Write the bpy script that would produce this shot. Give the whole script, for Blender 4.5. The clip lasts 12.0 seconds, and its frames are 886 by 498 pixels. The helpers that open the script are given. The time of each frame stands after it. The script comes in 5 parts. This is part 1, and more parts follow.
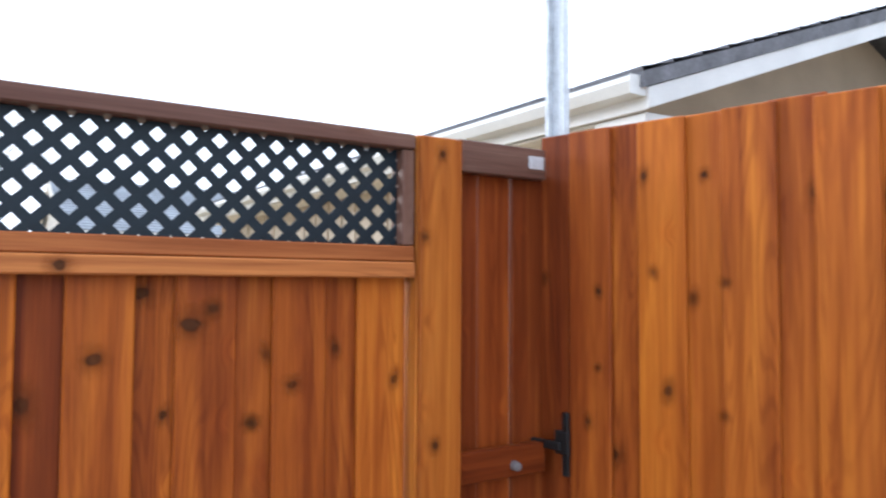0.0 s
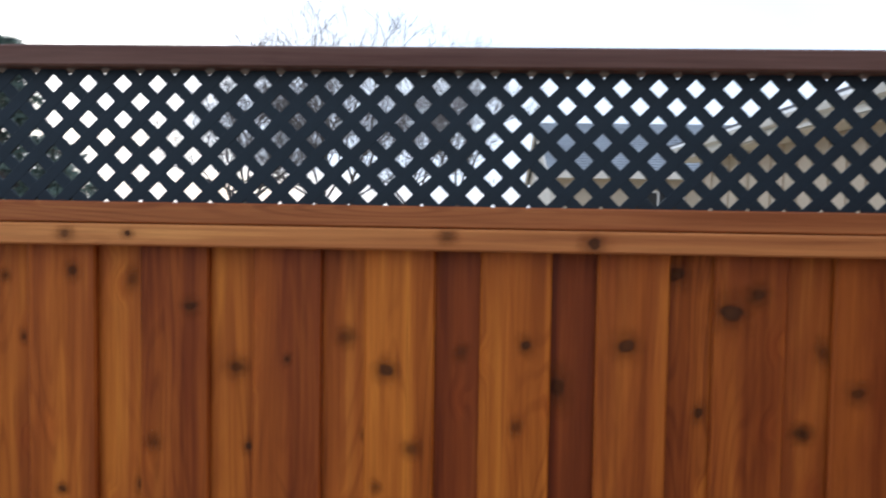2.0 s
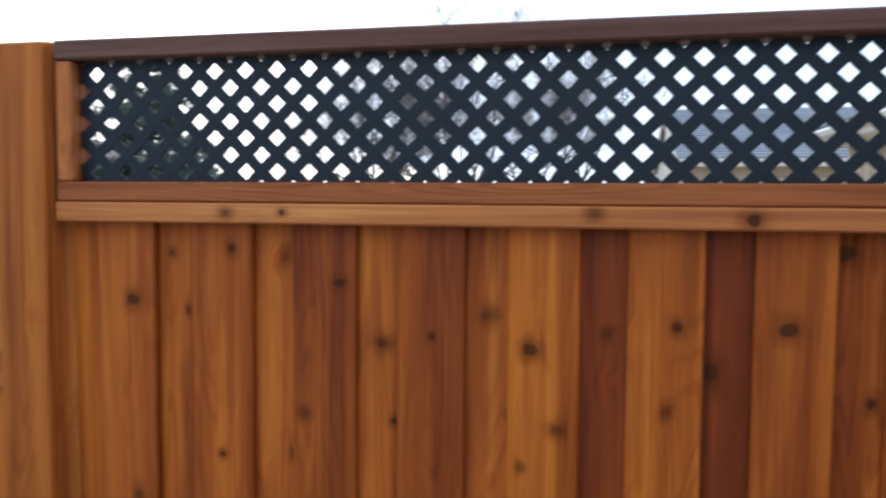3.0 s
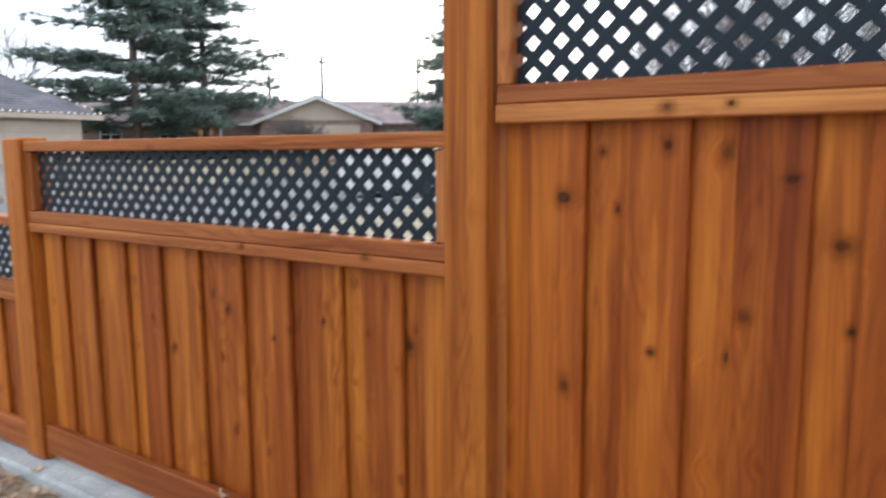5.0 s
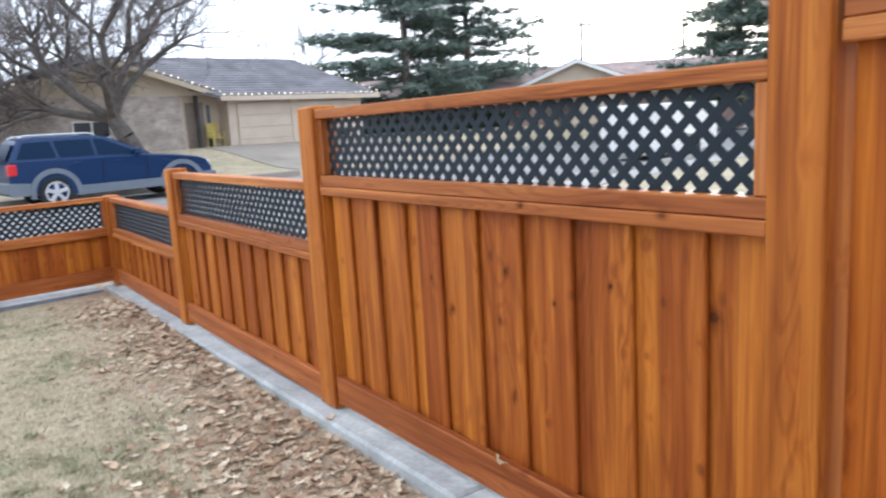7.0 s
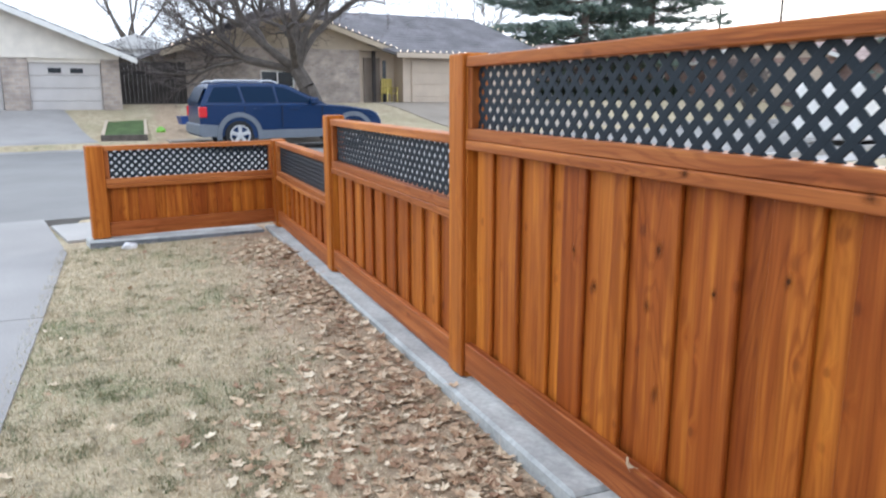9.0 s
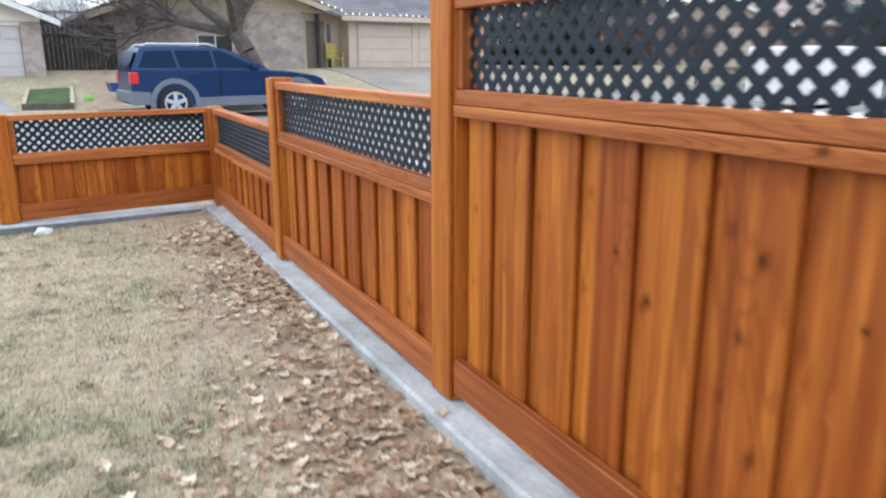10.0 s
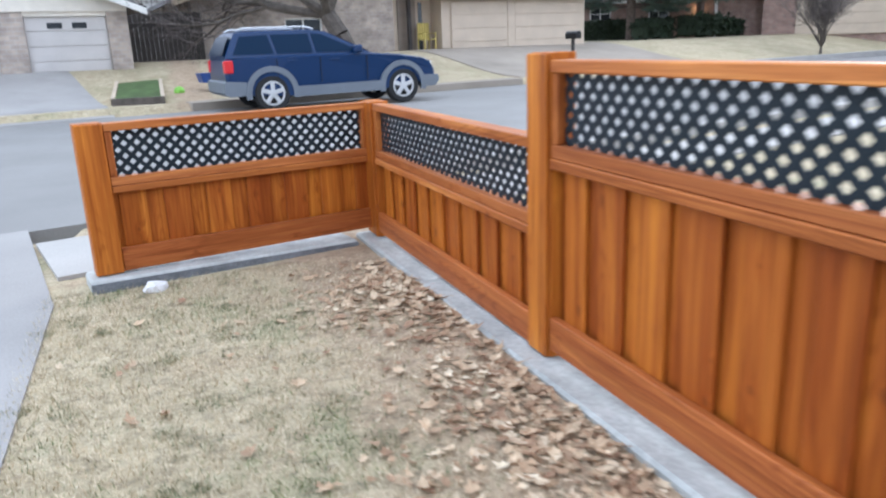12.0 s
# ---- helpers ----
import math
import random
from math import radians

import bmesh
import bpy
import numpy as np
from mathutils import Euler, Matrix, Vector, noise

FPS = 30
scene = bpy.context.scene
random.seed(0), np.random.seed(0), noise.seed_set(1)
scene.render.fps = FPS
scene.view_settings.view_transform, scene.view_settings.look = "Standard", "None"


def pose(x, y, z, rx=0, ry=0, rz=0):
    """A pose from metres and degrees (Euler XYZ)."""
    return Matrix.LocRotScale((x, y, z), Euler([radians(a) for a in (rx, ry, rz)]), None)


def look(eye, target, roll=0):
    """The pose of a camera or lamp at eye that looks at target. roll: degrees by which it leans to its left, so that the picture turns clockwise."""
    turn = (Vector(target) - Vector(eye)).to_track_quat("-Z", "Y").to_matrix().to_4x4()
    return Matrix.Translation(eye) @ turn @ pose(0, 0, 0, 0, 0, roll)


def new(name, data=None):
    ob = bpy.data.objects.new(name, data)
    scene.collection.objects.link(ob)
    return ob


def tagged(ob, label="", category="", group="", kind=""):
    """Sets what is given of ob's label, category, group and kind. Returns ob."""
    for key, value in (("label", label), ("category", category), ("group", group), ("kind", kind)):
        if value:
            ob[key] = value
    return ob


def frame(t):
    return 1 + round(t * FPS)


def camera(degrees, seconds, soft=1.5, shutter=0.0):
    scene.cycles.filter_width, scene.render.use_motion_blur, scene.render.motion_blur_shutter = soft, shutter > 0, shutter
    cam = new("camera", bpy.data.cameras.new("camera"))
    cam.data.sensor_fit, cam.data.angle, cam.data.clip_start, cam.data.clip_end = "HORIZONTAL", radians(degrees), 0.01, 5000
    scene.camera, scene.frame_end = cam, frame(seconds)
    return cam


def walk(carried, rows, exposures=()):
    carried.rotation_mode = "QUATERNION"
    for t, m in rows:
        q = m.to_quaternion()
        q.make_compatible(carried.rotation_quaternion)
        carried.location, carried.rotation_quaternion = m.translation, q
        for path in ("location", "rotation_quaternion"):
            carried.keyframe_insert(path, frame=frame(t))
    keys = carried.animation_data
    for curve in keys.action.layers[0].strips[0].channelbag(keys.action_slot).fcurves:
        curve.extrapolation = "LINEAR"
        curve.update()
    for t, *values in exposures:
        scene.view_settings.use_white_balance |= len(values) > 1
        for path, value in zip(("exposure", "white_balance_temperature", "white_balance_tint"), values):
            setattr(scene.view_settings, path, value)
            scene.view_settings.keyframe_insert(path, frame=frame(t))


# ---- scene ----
cam = camera(62.0, 12.0, soft=2.1, shutter=0.5)
PATH = [
    (0, (-1.775, -1.302, 1.370), (-0.096, -2.384, 1.466), 0.3),
    (0.5, (-1.652, -1.305, 1.368), (0.120, -2.231, 1.470), 1.2),
    (1, (-1.562, -1.259, 1.438), (0.337, -1.889, 1.409), 0.9),
    (1.5, (-1.503, -1.238, 1.417), (0.49, -1.41, 1.385), 0.7),
    (2, (-1.479, -1.226, 1.461), (0.517, -1.148, 1.365), 0.9),
    (2.5, (-1.474, -1.206, 1.461), (0.512, -1.006, 1.333), 0.9),
    (3, (-1.473, -1.178, 1.431), (0.482, -0.777, 1.311), 0.5),
    (3.2, (-1.472, -1.183, 1.43), (0.458, -0.676, 1.302), 0.2),
    (4.8, (-1.559, -0.948, 1.299), (0.115, 0.129, 1.098), 0.8),
    (5, (-1.571, -0.91, 1.325), (0.06, 0.217, 1.059), -0.4),
    (5.5, (-1.541, -0.879, 1.306), (-0.043, 0.405, 0.977), -2.0),
    (6, (-1.53, -0.858, 1.273), (-0.169, 0.571, 0.951), -2.6),
    (6.5, (-1.515, -0.781, 1.291), (-0.255, 0.744, 0.996), -3.0),
    (7, (-1.486, -0.721, 1.278), (-0.349, 0.89, 0.945), -3.3),
    (7.5, (-1.448, -0.692, 1.282), (-0.459, 1.017, 0.964), -3.9),
    (7.7, (-1.442, -0.683, 1.275), (-0.499, 1.051, 0.955), -3.5),
    (9.3, (-1.281, -0.425, 1.219), (-0.537, 1.372, 0.751), 0.5),
    (9.5, (-1.269, -0.297, 1.217), (-0.432, 1.44, 0.689), 0.4),
    (10, (-1.151, 0.114, 1.175), (-0.278, 1.844, 0.68), -0.1),
    (10.5, (-1.126, 0.617, 1.165), (-0.328, 2.395, 0.715), -2.6),
    (11, (-1.203, 1.115, 1.177), (-0.295, 2.812, 0.631), -4.6),
    (11.5, (-1.218, 1.703, 1.148), (-0.499, 3.506, 0.665), -3.5),
    (12, (-1.312, 2.283, 1.123), (-0.619, 4.08, 0.585), -2.2),
]
EXPOSURES = [(t, stops, kelvin, 10.0) for t, stops, kelvin in (
    (0, 0.9, 5660), (0.5, 0.08, 5620), (1.0, -0.22, 5560), (1.5, -0.08, 5560), (2.5, 0.14, 5420), (3.2, 0.20, 5440), (4.8, 0.48, 5860),
    (5.3, 0.70, 5860), (6.0, 1.0, 5840), (6.7, 0.94, 5820), (7.5, 0.86, 5760), (9.3, 0.80, 5860), (10.5, 1.06, 5780), (11.5, 1.02, 5640), (12.0, 0.95, 5660))]
walk(cam, [(t, look(eye, target, roll)) for t, eye, target, roll in PATH], EXPOSURES)

# ---- world and sun ----
SUN_AZ, SUN_EL = 60.0, 16.0          # degrees from +y towards +x, and above the horizon
world = bpy.data.worlds.new("overcast_sky")
scene.world = world
world.use_nodes = True
wn, wl = world.node_tree.nodes, world.node_tree.links
wn.clear()
w_out = wn.new("ShaderNodeOutputWorld")
w_bg = wn.new("ShaderNodeBackground")
w_sky = wn.new("ShaderNodeTexSky")
w_sky.sky_type = "NISHITA"
w_sky.sun_disc = False
w_sky.sun_elevation, w_sky.sun_rotation = radians(SUN_EL), radians(SUN_AZ)
w_sky.air_density, w_sky.dust_density, w_sky.ozone_density = 1.0, 2.0, 1.5
w_co = wn.new("ShaderNodeTexCoord")
w_map = wn.new("ShaderNodeMapping")
w_map.inputs["Scale"].default_value = (1.0, 1.0, 3.5)
w_noise = wn.new("ShaderNodeTexNoise")
w_noise.inputs["Scale"].default_value, w_noise.inputs["Detail"].default_value = 2.2, 6.0
w_ramp = wn.new("ShaderNodeValToRGB")
w_ramp.color_ramp.elements[0].position, w_ramp.color_ramp.elements[0].color = 0.36, (0.72, 0.72, 0.72, 1)
w_ramp.color_ramp.elements[1].position, w_ramp.color_ramp.elements[1].color = 0.60, (0.97, 0.97, 0.97, 1)
w_mix = wn.new("ShaderNodeMix")
w_mix.data_type = "RGBA"
w_mix.inputs["B"].default_value = (9.6, 10.0, 10.6, 1)
w_bg.inputs["Strength"].default_value = 0.12
wl.new(w_co.outputs["Generated"], w_map.inputs["Vector"])
wl.new(w_map.outputs["Vector"], w_noise.inputs["Vector"])
wl.new(w_noise.outputs["Fac"], w_ramp.inputs["Fac"])
wl.new(w_ramp.outputs["Color"], w_mix.inputs["Factor"])
wl.new(w_sky.outputs["Color"], w_mix.inputs["A"])
wl.new(w_mix.outputs["Result"], w_bg.inputs["Color"])
wl.new(w_bg.outputs["Background"], w_out.inputs["Surface"])

sun_data = bpy.data.lights.new("sun", "SUN")
sun_data.energy, sun_data.angle, sun_data.color = 0.8, radians(14), (1.0, 0.93, 0.84)
sun = new("sun", sun_data)
sun_way = Vector((math.sin(radians(SUN_AZ)) * math.cos(radians(SUN_EL)), math.cos(radians(SUN_AZ)) * math.cos(radians(SUN_EL)), math.sin(radians(SUN_EL))))
sun.matrix_world = look(sun_way * 60, (0, 0, 0))


# ---- materials ----
class Mat:
    """A node material under construction, with short calls for the nodes used here."""

    def __init__(self, name, rough=0.6, metal=0.0):
        self.m = bpy.data.materials.new(name)
        self.m.use_nodes = True
        self.n, self.l = self.m.node_tree.nodes, self.m.node_tree.links
        self.b = self.n["Principled BSDF"]
        self.b.inputs["Roughness"].default_value = rough
        self.b.inputs["Metallic"].default_value = metal

    def put(self, sock, value):
        if isinstance(value, bpy.types.NodeSocket):
            self.l.new(value, sock)
        else:
            sock.default_value = value

    def coords(self, scale=(1, 1, 1), shuffle=0.0):
        co = self.n.new("ShaderNodeTexCoord").outputs["Object"]
        if shuffle:
            info = self.n.new("ShaderNodeObjectInfo").outputs["Random"]
            mul = self.n.new("ShaderNodeVectorMath")
            mul.operation = "SCALE"
            mul.inputs[0].default_value = (7.3, 3.1, 11.7)
            self.put(mul.inputs["Scale"], self.math("MULTIPLY", info, shuffle))
            add = self.n.new("ShaderNodeVectorMath")
            self.put(add.inputs[0], co)
            self.put(add.inputs[1], mul.outputs[0])
            co = add.outputs[0]
        mp = self.n.new("ShaderNodeMapping")
        self.put(mp.inputs["Vector"], co)
        mp.inputs["Scale"].default_value = scale
        return mp.outputs["Vector"]

    def math(self, op, a, b=0.0, c=0.0):
        if op == "SMOOTHSTEP":
            nd = self.n.new("ShaderNodeMapRange")
            nd.interpolation_type = "SMOOTHSTEP"
            self.put(nd.inputs["Value"], a), self.put(nd.inputs["From Min"], b), self.put(nd.inputs["From Max"], c)
            return nd.outputs["Result"]
        nd = self.n.new("ShaderNodeMath")
        nd.operation = op
        self.put(nd.inputs[0], a), self.put(nd.inputs[1], b)
        if op == "MULTIPLY_ADD":
            self.put(nd.inputs[2], c)
        return nd.outputs[0]

    def noise(self, vec, scale, detail=4.0, rough=0.55, distort=0.0):
        nd = self.n.new("ShaderNodeTexNoise")
        self.put(nd.inputs["Vector"], vec)
        nd.inputs["Scale"].default_value, nd.inputs["Detail"].default_value = scale, detail
        nd.inputs["Roughness"].default_value, nd.inputs["Distortion"].default_value = rough, distort
        return nd.outputs["Fac"]

    def voronoi(self, vec, scale, out="Distance", rand=1.0, dims="3D"):
        nd = self.n.new("ShaderNodeTexVoronoi")
        nd.voronoi_dimensions = dims
        self.put(nd.inputs["Vector"], vec)
        nd.inputs["Scale"].default_value, nd.inputs["Randomness"].default_value = scale, rand
        return nd.outputs[out]

    def ramp(self, fac, *stops):
        nd = self.n.new("ShaderNodeValToRGB")
        self.put(nd.inputs["Fac"], fac)
        el = nd.color_ramp.elements
        while len(el) < len(stops):
            el.new(0.5)
        for e, (p, c) in zip(el, stops):
            e.position, e.color = p, (*c, 1) if isinstance(c, tuple) else (c, c, c, 1)
        return nd.outputs["Color"]

    def mix(self, fac, a, b, blend="MIX"):
        nd = self.n.new("ShaderNodeMix")
        nd.data_type, nd.blend_type = "RGBA", blend
        self.put(nd.inputs["Factor"], fac)
        self.put(nd.inputs["A"], (*a, 1) if isinstance(a, tuple) else a)
        self.put(nd.inputs["B"], (*b, 1) if isinstance(b, tuple) else b)
        return nd.outputs["Result"]

    def random(self, island=False):
        if island:
            return self.n.new("ShaderNodeNewGeometry").outputs["Random Per Island"]
        return self.n.new("ShaderNodeObjectInfo").outputs["Random"]

    def done(self, color, bump=None, strength=0.3, dist=0.002, rough=None):
        self.put(self.b.inputs["Base Color"], (*color, 1) if isinstance(color, tuple) else color)
        if bump is not None:
            nd = self.n.new("ShaderNodeBump")
            nd.inputs["Strength"].default_value, nd.inputs["Distance"].default_value = strength, dist
            self.put(nd.inputs["Height"], bump)
            self.l.new(nd.outputs["Normal"], self.b.inputs["Normal"])
        if rough is not None:
            self.put(self.b.inputs["Roughness"], rough)
        return self.m


def stained_cedar(name, light, mid, dark, knots=1.0):
    """Stained cedar, its grain along local z, each board with its own tone, streaks and knots."""
    k = Mat(name, 0.5)
    k.b.inputs["Specular IOR Level"].default_value = 0.18
    vec = k.coords((1, 1, 1), 9.0)
    # knots sit in a stretched cell pattern on the board's face and push the grain aside
    axes = k.n.new("ShaderNodeSeparateXYZ")
    k.put(axes.inputs[0], vec)
    wob = k.noise(vec, 30, 2)
    flat = k.n.new("ShaderNodeCombineXYZ")
    k.put(flat.inputs[0], k.math("MULTIPLY", axes.outputs[0], 7.6)), k.put(flat.inputs[1], k.math("MULTIPLY", axes.outputs[2], 5.2))
    cell = k.voronoi(flat.outputs[0], 1.0, "Distance", 0.9, "2D")
    pick = k.voronoi(flat.outputs[0], 1.0, "Color", 0.9, "2D")
    sep = k.n.new("ShaderNodeSeparateColor")
    k.put(sep.inputs[0], pick)
    some = k.math("GREATER_THAN", sep.outputs["Red"], 0.64)
    size = k.math("MULTIPLY_ADD", sep.outputs["Green"], 0.11, 0.05)
    near = k.math("ADD", cell, k.math("MULTIPLY", k.math("SUBTRACT", wob, 0.5), 0.10))
    knot = k.math("MULTIPLY", some, k.math("SUBTRACT", 1.0, k.math("SMOOTHSTEP", near, k.math("MULTIPLY", size, 0.35), k.math("MULTIPLY", size, 1.15))))
    halo = k.math("MULTIPLY", some, k.math("SUBTRACT", 1.0, k.math("SMOOTHSTEP", near, 0.02, 0.30)))
    gm = k.n.new("ShaderNodeMapping")
    k.put(gm.inputs["Vector"], vec)
    gm.inputs["Scale"].default_value = (26, 26, 0.9)
    push = k.n.new("ShaderNodeVectorMath")
    k.put(push.inputs[0], gm.outputs["Vector"])
    comb = k.n.new("ShaderNodeCombineXYZ")
    k.put(comb.inputs[0], k.math("MULTIPLY", halo, 0.55))
    k.put(push.inputs[1], comb.outputs[0])
    grain = k.noise(push.outputs[0], 1.0, 6, 0.6, 1.2)
    fm = k.n.new("ShaderNodeMapping")
    k.put(fm.inputs["Vector"], vec)
    fm.inputs["Scale"].default_value = (190, 190, 5)
    fibre = k.noise(fm.outputs["Vector"], 1.0, 3, 0.6, 0.3)
    blot = k.noise(k.coords((11, 11, 1.1), 5.0), 1.0, 4, 0.6, 0.5)
    tone = k.math("ADD", k.math("MULTIPLY", k.random(), 0.50), k.math("MULTIPLY", k.math("SMOOTHSTEP", blot, 0.28, 0.72), 0.50))
    base = k.ramp(tone, (0.24, dark), (0.56, mid), (0.92, light))
    streak = k.ramp(grain, (0.28, (0.56, 0.44, 0.40)), (0.44, (0.88, 0.83, 0.81)), (0.56, (1.0, 1.0, 1.0)), (0.72, (1.30, 1.52, 1.45)))
    # broad bands of paler and darker wood run the length of a board
    band = k.noise(k.coords((17, 17, 0.35), 13.0), 1.0, 3, 0.55, 0.3)
    col = k.mix(0.9, base, streak, "MULTIPLY")
    col = k.mix(0.7, col, k.ramp(band, (0.32, (0.60, 0.50, 0.46)), (0.50, (0.98, 0.97, 0.96)), (0.68, (1.20, 1.34, 1.28))), "MULTIPLY")
    # flame figure: the year rings of a flat-sawn face
    rise = k.noise(k.coords((9, 9, 0.9), 9.0), 1.0, 1.5, 0.4, 0.4)
    ring = k.math("SINE", k.math("MULTIPLY", rise, 130.0))
    where = k.math("SMOOTHSTEP", k.noise(k.coords((6, 6, 0.8), 3.0), 1.0, 2), 0.44, 0.60)
    flame = k.math("MULTIPLY", where, k.math("SMOOTHSTEP", ring, 0.1, 1.0))
    col = k.mix(k.math("MULTIPLY", flame, 0.40), col, k.mix(1.0, col, (0.50, 0.38, 0.35), "MULTIPLY"))
    col = k.mix(0.55, col, k.ramp(fibre, (0.28, 0.74), (0.65, 1.08)), "MULTIPLY")
    col = k.mix(k.math("MULTIPLY", halo, 0.25), col, k.mix(1.0, col, (1.25, 1.05, 0.8), "MULTIPLY"))
    col = k.mix(k.math("MULTIPLY", halo, 0.30 * min(1.0, knots + 0.15)), col, k.mix(1.0, col, (0.62, 0.52, 0.5), "MULTIPLY"))
    col = k.mix(k.math("MULTIPLY", knot, k.math("MULTIPLY_ADD", sep.outputs["Blue"], 0.45 * knots, 0.42 * knots)), col, (0.032, 0.013, 0.007))
    height = k.math("ADD", k.math("MULTIPLY", fibre, 0.5), k.math("MULTIPLY", grain, 0.8))
    return k.done(col, height, 0.35, 0.0018, k.ramp(blot, (0.3, 0.42), (0.7, 0.58)))


M_BOARD = stained_cedar("stained_cedar_board", (0.56, 0.184, 0.022), (0.45, 0.135, 0.019), (0.33, 0.083, 0.013), 0.5)
M_CLEAR = stained_cedar("stained_cedar_clear", (0.56, 0.166, 0.017), (0.44, 0.116, 0.014), (0.27, 0.059, 0.009), 0.0)
M_DARK = stained_cedar("stained_cedar_heart_and_shade", (0.30, 0.066, 0.009), (0.24, 0.050, 0.008), (0.17, 0.034, 0.006), 0.0)
M_LIGHT = stained_cedar("stained_cedar_sapwood", (0.61, 0.188, 0.018), (0.54, 0.152, 0.015), (0.46, 0.122, 0.012), 0.0)
M_RAIL = stained_cedar("stained_cedar_rail", (0.56, 0.208, 0.060), (0.47, 0.158, 0.041), (0.36, 0.112, 0.028), 0.45)
M_LEDGE = stained_cedar("stained_cedar_ledge", (0.53, 0.195, 0.062), (0.44, 0.150, 0.045), (0.35, 0.110, 0.031), 0.3)
M_KICK = stained_cedar("stained_cedar_kickboard", (0.54, 0.185, 0.055), (0.45, 0.142, 0.040), (0.34, 0.100, 0.026), 0.35)
# darker cedar for the tall bay's cap, one stile and the filler's top rail
M_CAP = stained_cedar("dark_brown_cedar", (0.21, 0.115, 0.085), (0.17, 0.088, 0.065), (0.13, 0.062, 0.046), 0.5)
M_POST = stained_cedar("stained_cedar_post", (0.58, 0.200, 0.030), (0.52, 0.170, 0.024), (0.44, 0.132, 0.018), 0.22)


def plain(name, color, rough=0.6, metal=0.0, scale=6.0, spread=0.12, bump=0.15, shuffle=0.0, fine=90.0):
    """A surface with soft stains and fine grain."""
    k = Mat(name, rough, metal)
    vec = k.coords((1, 1, 1), shuffle)
    a, b = k.noise(vec, scale, 5), k.noise(vec, fine, 3)
    col = k.mix(1.0, color, k.ramp(a, (0.25, 1 - 2 * spread), (0.75, 1 + spread)), "MULTIPLY")
    col = k.mix(1.0, col, k.ramp(b, (0.3, 1 - spread), (0.7, 1 + spread * 0.6)), "MULTIPLY")
    return k.done(col, b, bump, 0.003)


M_LATTICE = plain("black_vinyl_lattice", (0.011, 0.020, 0.029), 0.5, 0, 8, 0.15, 0.1)
M_LATTICE.node_tree.nodes["Principled BSDF"].inputs["Specular IOR Level"].default_value = 0.3
M_STEEL = plain("galvanised_steel", (0.70, 0.73, 0.76), 0.5, 0.45, 20, 0.12, 0.05)
M_BLACK = plain("black_iron", (0.012, 0.012, 0.013), 0.45, 0.3)
M_CURB = plain("mow_strip_concrete", (0.46, 0.475, 0.46), 0.85, 0, 4.5, 0.17, 0.35, 0, 45)
M_CURB_SHADE = plain("shaded_edge_concrete", (0.20, 0.215, 0.235), 0.9, 0, 7, 0.25, 0.4)
M_CONC = plain("pavement_concrete", (0.41, 0.395, 0.375), 0.9, 0, 0.9, 0.10, 0.3)
M_DRIVE = plain("driveway_concrete", (0.335, 0.322, 0.31), 0.9, 0, 0.7, 0.12, 0.3)
M_DRIVE_WARM = plain("weathered_driveway_concrete", (0.33, 0.285, 0.235), 0.9, 0, 0.7, 0.12, 0.3)
M_ASPHALT = plain("worn_asphalt", (0.235, 0.23, 0.222), 0.92, 0, 0.5, 0.10, 0.4, 0, 60)
M_WHITE = plain("white_trim_paint", (0.78, 0.77, 0.74), 0.5, 0, 2, 0.06, 0.05)
M_SOFFIT = plain("cream_soffit_paint", (0.78, 0.72, 0.63), 0.6, 0, 3, 0.08, 0.1)
M_TAN = plain("tan_siding_paint", (0.52, 0.43, 0.32), 0.7, 0, 2, 0.08, 0.1)
M_CREAM = plain("cream_garage_paint", (0.58, 0.48, 0.375), 0.6, 0, 1.5, 0.06, 0.05)
M_GREYDOOR = plain("pale_garage_paint", (0.56, 0.53, 0.51), 0.6, 0, 1.5, 0.06, 0.05)
M_ROOF = plain("grey_asphalt_shingle", (0.22, 0.21, 0.22), 0.95, 0, 1.2, 0.2, 0.5, 0, 14)
M_ROOF2 = plain("brown_asphalt_shingle", (0.45, 0.345, 0.315), 0.95, 0, 1.2, 0.2, 0.5, 0, 14)
M_BARK = plain("grey_bark", (0.115, 0.098, 0.085), 0.95, 0, 6, 0.25, 0.7, 0, 30)
M_TWIG = plain("bare_twig", (0.165, 0.14, 0.13), 0.95, 0, 6, 0.25, 0.3, 0, 30)
M_PINEBARK = plain("pine_bark", (0.17, 0.13, 0.11), 0.95, 0, 5, 0.25, 0.7, 0, 25)
M_DARKWOOD = plain("dark_weathered_wood", (0.055, 0.048, 0.045), 0.9, 0, 3, 0.25, 0.4)
M_GLASS = plain("dark_window_glass", (0.03, 0.035, 0.04), 0.08, 0, 2, 0.1, 0.0)
M_HEDGE = plain("dark_hedge_leaf", (0.028, 0.048, 0.022), 0.7, 0, 8, 0.3, 0.2)
M_STONE = plain("white_stone", (0.75, 0.75, 0.76), 0.8, 0, 18, 0.1, 0.5)


